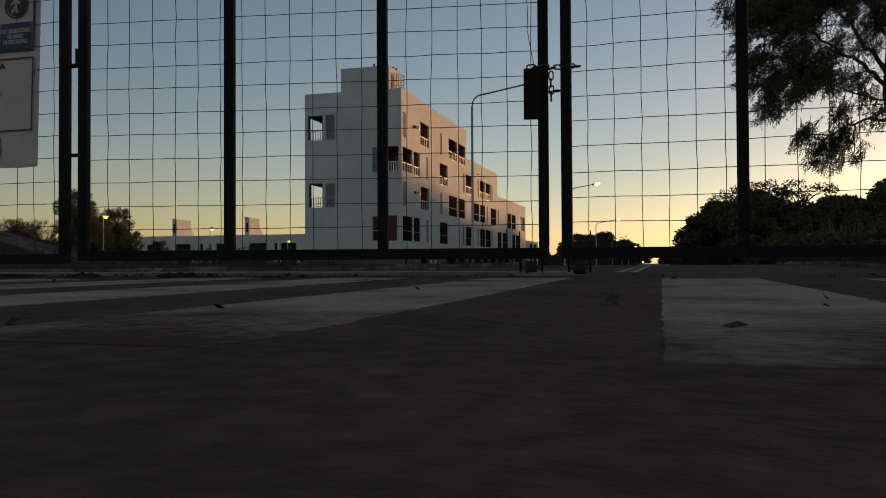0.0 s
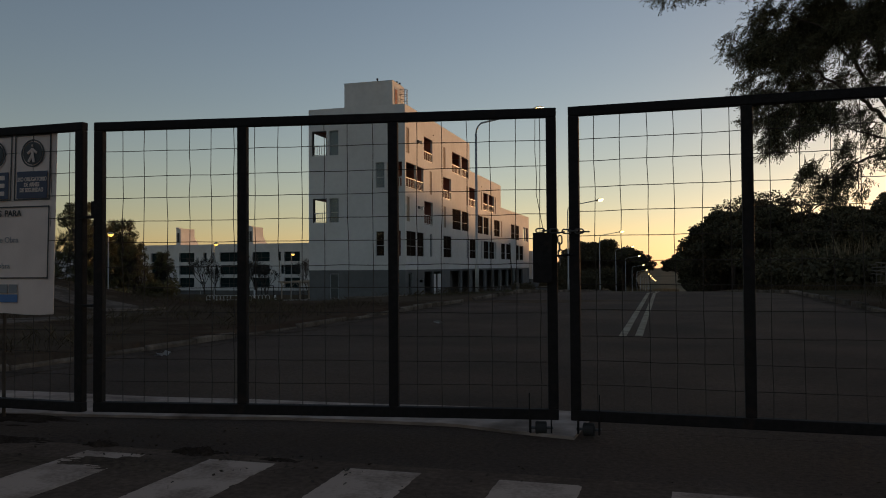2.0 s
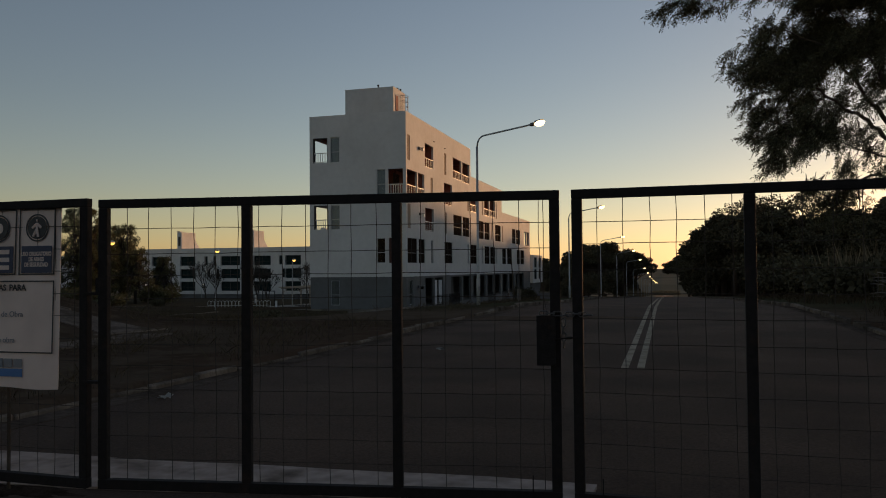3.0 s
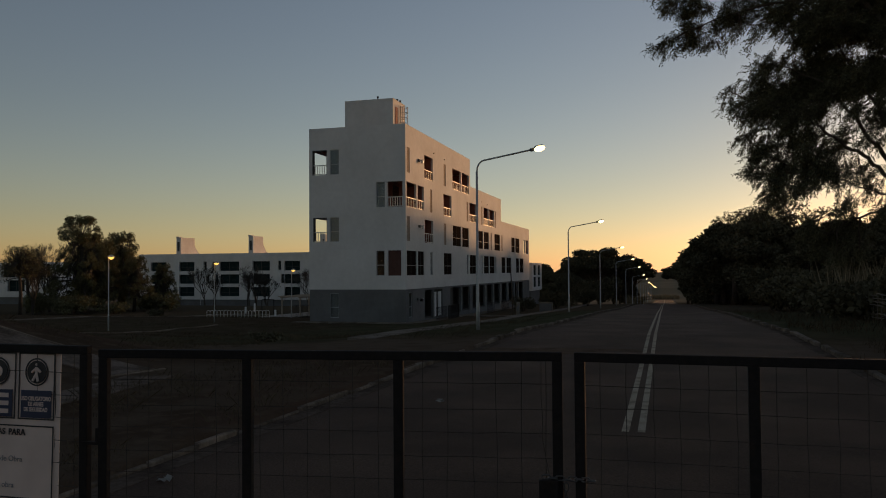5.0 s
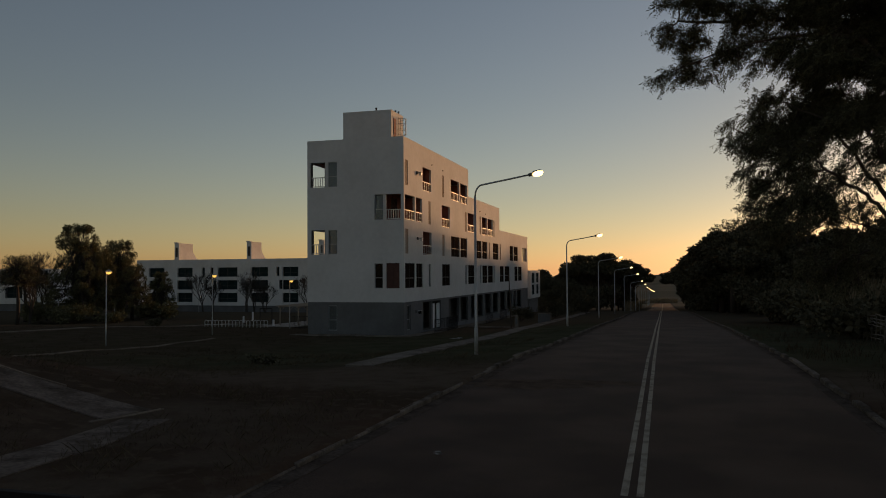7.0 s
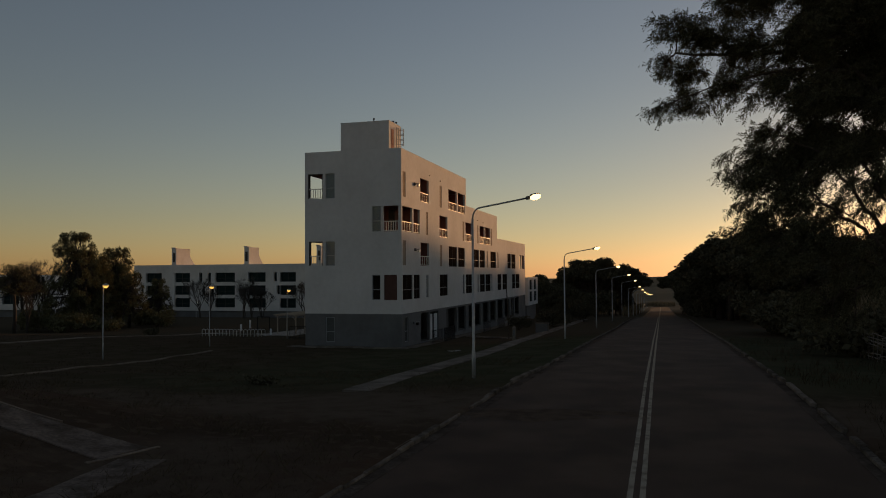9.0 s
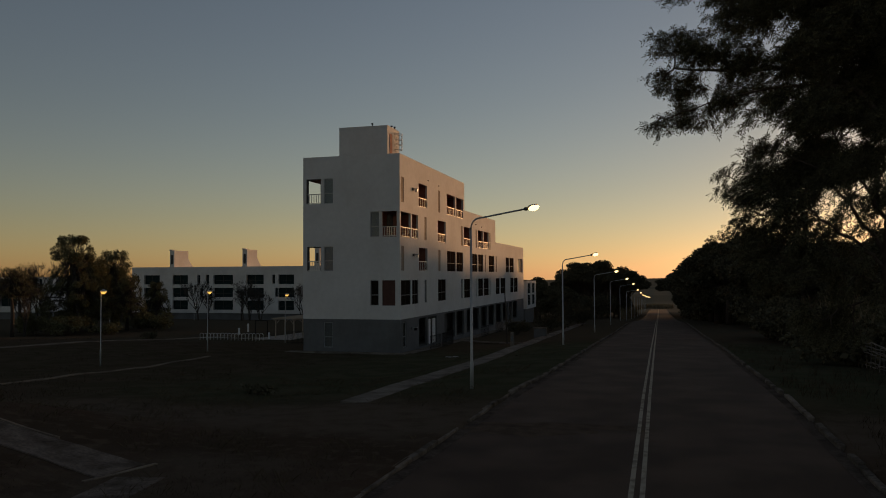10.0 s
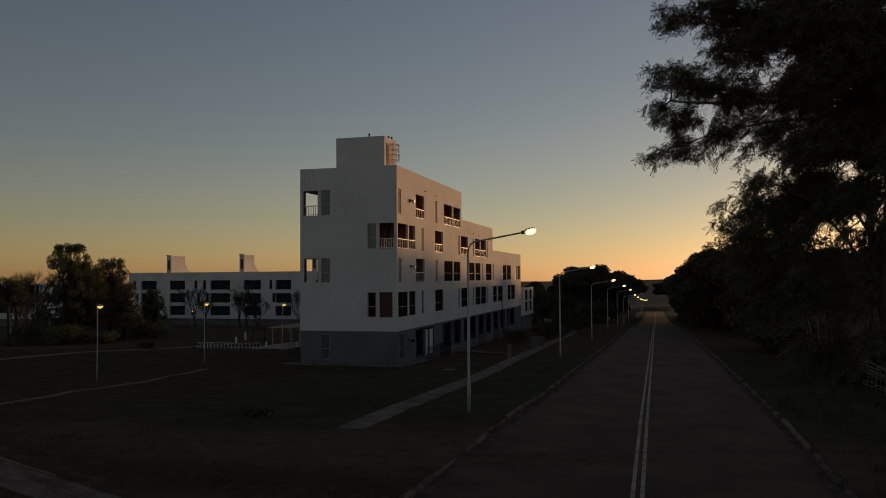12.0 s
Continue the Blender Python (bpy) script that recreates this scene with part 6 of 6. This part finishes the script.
def shrub(x, y, width, height, seed, mat=None, label="low dark shrub in the grass", leaf=0.14, density=150):
    r, rng = random.Random(seed), np.random.default_rng(seed)
    z = gz(x, y)
    ob = thing("shrub", (x, y, z), label, "shrub")
    bm = bmesh.new()
    clouds = []
    for k in range(9):
        u, q = r.uniform(0, math.tau), width * 0.6 * math.sqrt(r.random())
        c = (q * math.cos(u), q * math.sin(u), height * r.uniform(0.35, 0.75))
        tube(bm, [(0, 0, -0.1), (c[0] * 0.5, c[1] * 0.5, c[2] * 0.6), c], [0.03, 0.02, 0.008], 4, False)
        rad = np.array([width * 0.33, width * 0.33, height * 0.3])
        cnt = int(density * (width * height * 0.5 + 0.2))
        p, d = in_clump(rng, c, rad, cnt)
        p[:, 2] = np.maximum(p[:, 2], 0)
        clouds.append(leaf_cloud(rng, p, d + rng.normal(size=d.shape) * 0.5, leaf * rng.uniform(0.6, 1.4, cnt), 0.4))
    stem = mesh_object("stem", bm, M_BARK)
    stem.parent = ob
    v = np.concatenate(clouds)
    crown = new("foliage", array_mesh("foliage", v, quads_for(v), mat or M_LEAF_FAR))
    crown.parent = ob
    return ob


shrub(-17.4, 31.0, 1.3, 0.36, 71, density=90)
shrub(-58, 78, 1.4, 0.9, 72)
shrub(-80, 84, 3.5, 3.0, 75, M_LEAF_LEFT)
shrub(-16.5, 92, 2.0, 1.8, 76)
shrub(-13.5, 100, 3.0, 2.4, 77)
shrub(-11, 116, 3.0, 2.6, 78)
shrub(-14, 128, 4.0, 3.5, 79)
shrub(-12, 150, 5.0, 5.0, 80, leaf=0.3, density=40)
for k in range(60):
    y = rnd.uniform(42, 110)
    x = 9.5 + rnd.random() ** 1.2 * 26 * (y / 60)
    shrub(x, y, rnd.uniform(2.0, 4.2), rnd.uniform(1.6, 3.4) * (1.7 if y > 65 else 1), 100 + k, leaf=0.24, density=55, label="tangled dark shrub on the bank beside the road")


for x, y, w, h, k in shrub_spots:
    shrub(x, y, w, h, k, leaf=0.4, density=22, label="dark undergrowth at the edge of the wood")
for x, y, w, h, k in ((-76, 85, 3.4, 2.4, 91), (-80, 92, 4, 3, 92), (-72.5, 99, 3.6, 2.6, 93), (-77, 104, 3.4, 1.6, 95), (-72, 88, 2.6, 1.6, 96)):
    shrub(x, y, w, h, k, M_LEAF_LEFT, "dim leafy shrub under the garden trees", 0.28, 45)


def blades(rng, xs, ys, height, lean, width, mat, name, label, category, zoff=0.0):
    n = len(xs)
    z = ground_z(xs, ys) + zoff
    p = np.stack([xs, ys, z], -1)
    h = height * rng.uniform(0.4, 1.3, n)[:, None]
    u = rng.uniform(0, math.tau, n)
    side = np.stack([np.cos(u), np.sin(u), np.zeros(n)], -1)
    bend = np.stack([np.cos(u + 1.3), np.sin(u + 1.3), np.zeros(n)], -1) * h * lean * rng.uniform(0, 1, n)[:, None]
    up = np.array([0, 0, 1.0])
    v = np.stack([p - side * width, p + side * width, p + bend * 0.5 + up * h * 0.6 + side * width * 0.6, p + bend + up * h], 1).reshape(-1, 3)
    return tagged(new(name, array_mesh(name, v, quads_for(v), mat)), label, category, "", "stuff")


def scatter(rng, n, x0, x1, y0, y1, tuft=6, spread=0.1):
    cx, cy = rng.uniform(x0, x1, n), y0 + (y1 - y0) * rng.random(n) ** 1.4
    keep = np.sin(cx * 0.7 + 1) * np.sin(cy * 0.53) + 0.5 * np.sin(cx * 2.1 + cy * 1.3) > -0.35
    cx, cy = cx[keep], cy[keep]
    xs = (cx[:, None] + rng.normal(0, spread, (len(cx), tuft))).ravel()
    ys = (cy[:, None] + rng.normal(0, spread, (len(cx), tuft))).ravel()
    ok = (xs < kerb_x(ys) - 0.15) | (xs > RIGHT_KERB + 0.15)
    ok &= ~((np.abs(xs + 10.65) < 0.9) & (ys > 26))
    ok &= ~((ys > 20) & (ys < 25.5) & (xs > -14) & (xs < 0))
    ok &= ~((np.abs(ys - 15.2) < 1.2) & (xs < -11.0))
    return xs[ok], ys[ok]


grng = np.random.default_rng(9)
blades(grng, *scatter(grng, 9000, -30, -6.2, 5, 62), 0.085, 1.3, 0.004, M_BLADE, "grass", "short uneven grass on the verge", "grass")
blades(grng, *scatter(grng, 1500, -22, -6.2, 5.2, 40, 9, 0.14), 0.2, 1.5, 0.004, M_WEED, "dry_grass", "dry straw-coloured weeds along the kerb", "grass")
blades(grng, *scatter(grng, 5000, -70, -24, 25, 100, 6, 0.2), 0.14, 0.9, 0.01, M_BLADE, "lawn", "dim lawn between the paths", "grass")
blades(grng, *scatter(grng, 3500, 4.8, 24, 6, 60, 7, 0.12), 0.3, 0.8, 0.008, M_BLADE, "bank_grass", "dark rough grass on the bank", "grass")
xs = grng.uniform(10.5, 24, 130)
ys = 50 + grng.uniform(0, 30, 130)
blades(grng, (xs[:, None] + grng.normal(0, 0.25, (130, 14))).ravel(), (ys[:, None] + grng.normal(0, 0.25, (130, 14))).ravel(), 3.2, 0.3, 0.03, M_DRY, "reeds", "tall pale plumed reeds in front of the wood", "reeds")


xs = grng.uniform(-11, -8.2, 90)
ys = grng.uniform(215, 330, 90)
blades(grng, (xs[:, None] + grng.normal(0, 0.3, (90, 14))).ravel(), (ys[:, None] + grng.normal(0, 0.3, (90, 14))).ravel(), 2.6, 0.4, 0.05, M_DRY, "verge_reeds", "pale dry reeds along the far verge", "reeds")
xs = grng.uniform(-15, 8, 260)
ys = 478 + grng.uniform(0, 50, 260)
blades(grng, (xs[:, None] + grng.normal(0, 0.5, (260, 12))).ravel(), (ys[:, None] + grng.normal(0, 0.5, (260, 12))).ravel(), 2.6, 0.5, 0.14, M_DRY, "tall_grass", "pale dry grass where the road drops away", "grass")


def woven_fence():
    x, y0, y1 = 10.2, 31.5, 58.0
    ob = thing("woven_fence", (x, y0, gz(x, y0)), "broken woven cane fence half hidden by weeds", "fence")
    r = random.Random(8)
    y = y0
    while y < y1:
        z = gz(x, y)
        part("stake", tubes(([(x, y, z - 0.2), (x + r.uniform(-0.08, 0.08), y + r.uniform(-0.05, 0.05), z + r.uniform(1.15, 1.45))], 0.025), n=5), M_WICKER, ob)
        y += 0.8
    for k in range(8):
        z = 0.15 + 0.155 * k
        a = y0
        while a < y1 - 2.5:
            c = a + r.uniform(1.8, 4.5)
            if r.random() < 0.72:
                n = int((c - a) / 0.4) + 1
                pts = [(x + 0.04 * (-1) ** i, a + (c - a) * i / n, gz(x, a) + z + r.uniform(-0.04, 0.04)) for i in range(n + 1)]
                part("slat", tubes((pts, 0.03), n=4), M_WICKER, ob)
            a = c
    return ob


woven_fence()


def debris():
    """Dead leaves, twigs and grit lying on the crossing."""
    rng = np.random.default_rng(14)
    n = 260
    xs = np.concatenate([rng.uniform(-4.5, 2.5, 90), rng.normal(-2.2, 0.7, n - 90)])
    ys = np.concatenate([rng.uniform(0.6, 4.6, 90), rng.normal(3.45, 0.22, n - 90)])
    p = np.stack([xs, ys, np.full(n, 0.007)], -1)
    u = rng.uniform(0, math.tau, n)
    d = np.stack([np.cos(u), np.sin(u), rng.uniform(0.0, 0.5, n)], -1)
    v = leaf_cloud(rng, p, d, rng.uniform(0.01, 0.032, n), 0.35)
    v[:, 2] = np.maximum(v[:, 2], 0.006)
    tagged(new("dead_leaves", array_mesh("dead_leaves", v, quads_for(v), M_BARK)), "dead leaves and grit scattered on the crossing", "debris", "", "stuff")


debris()
build_kerbs()
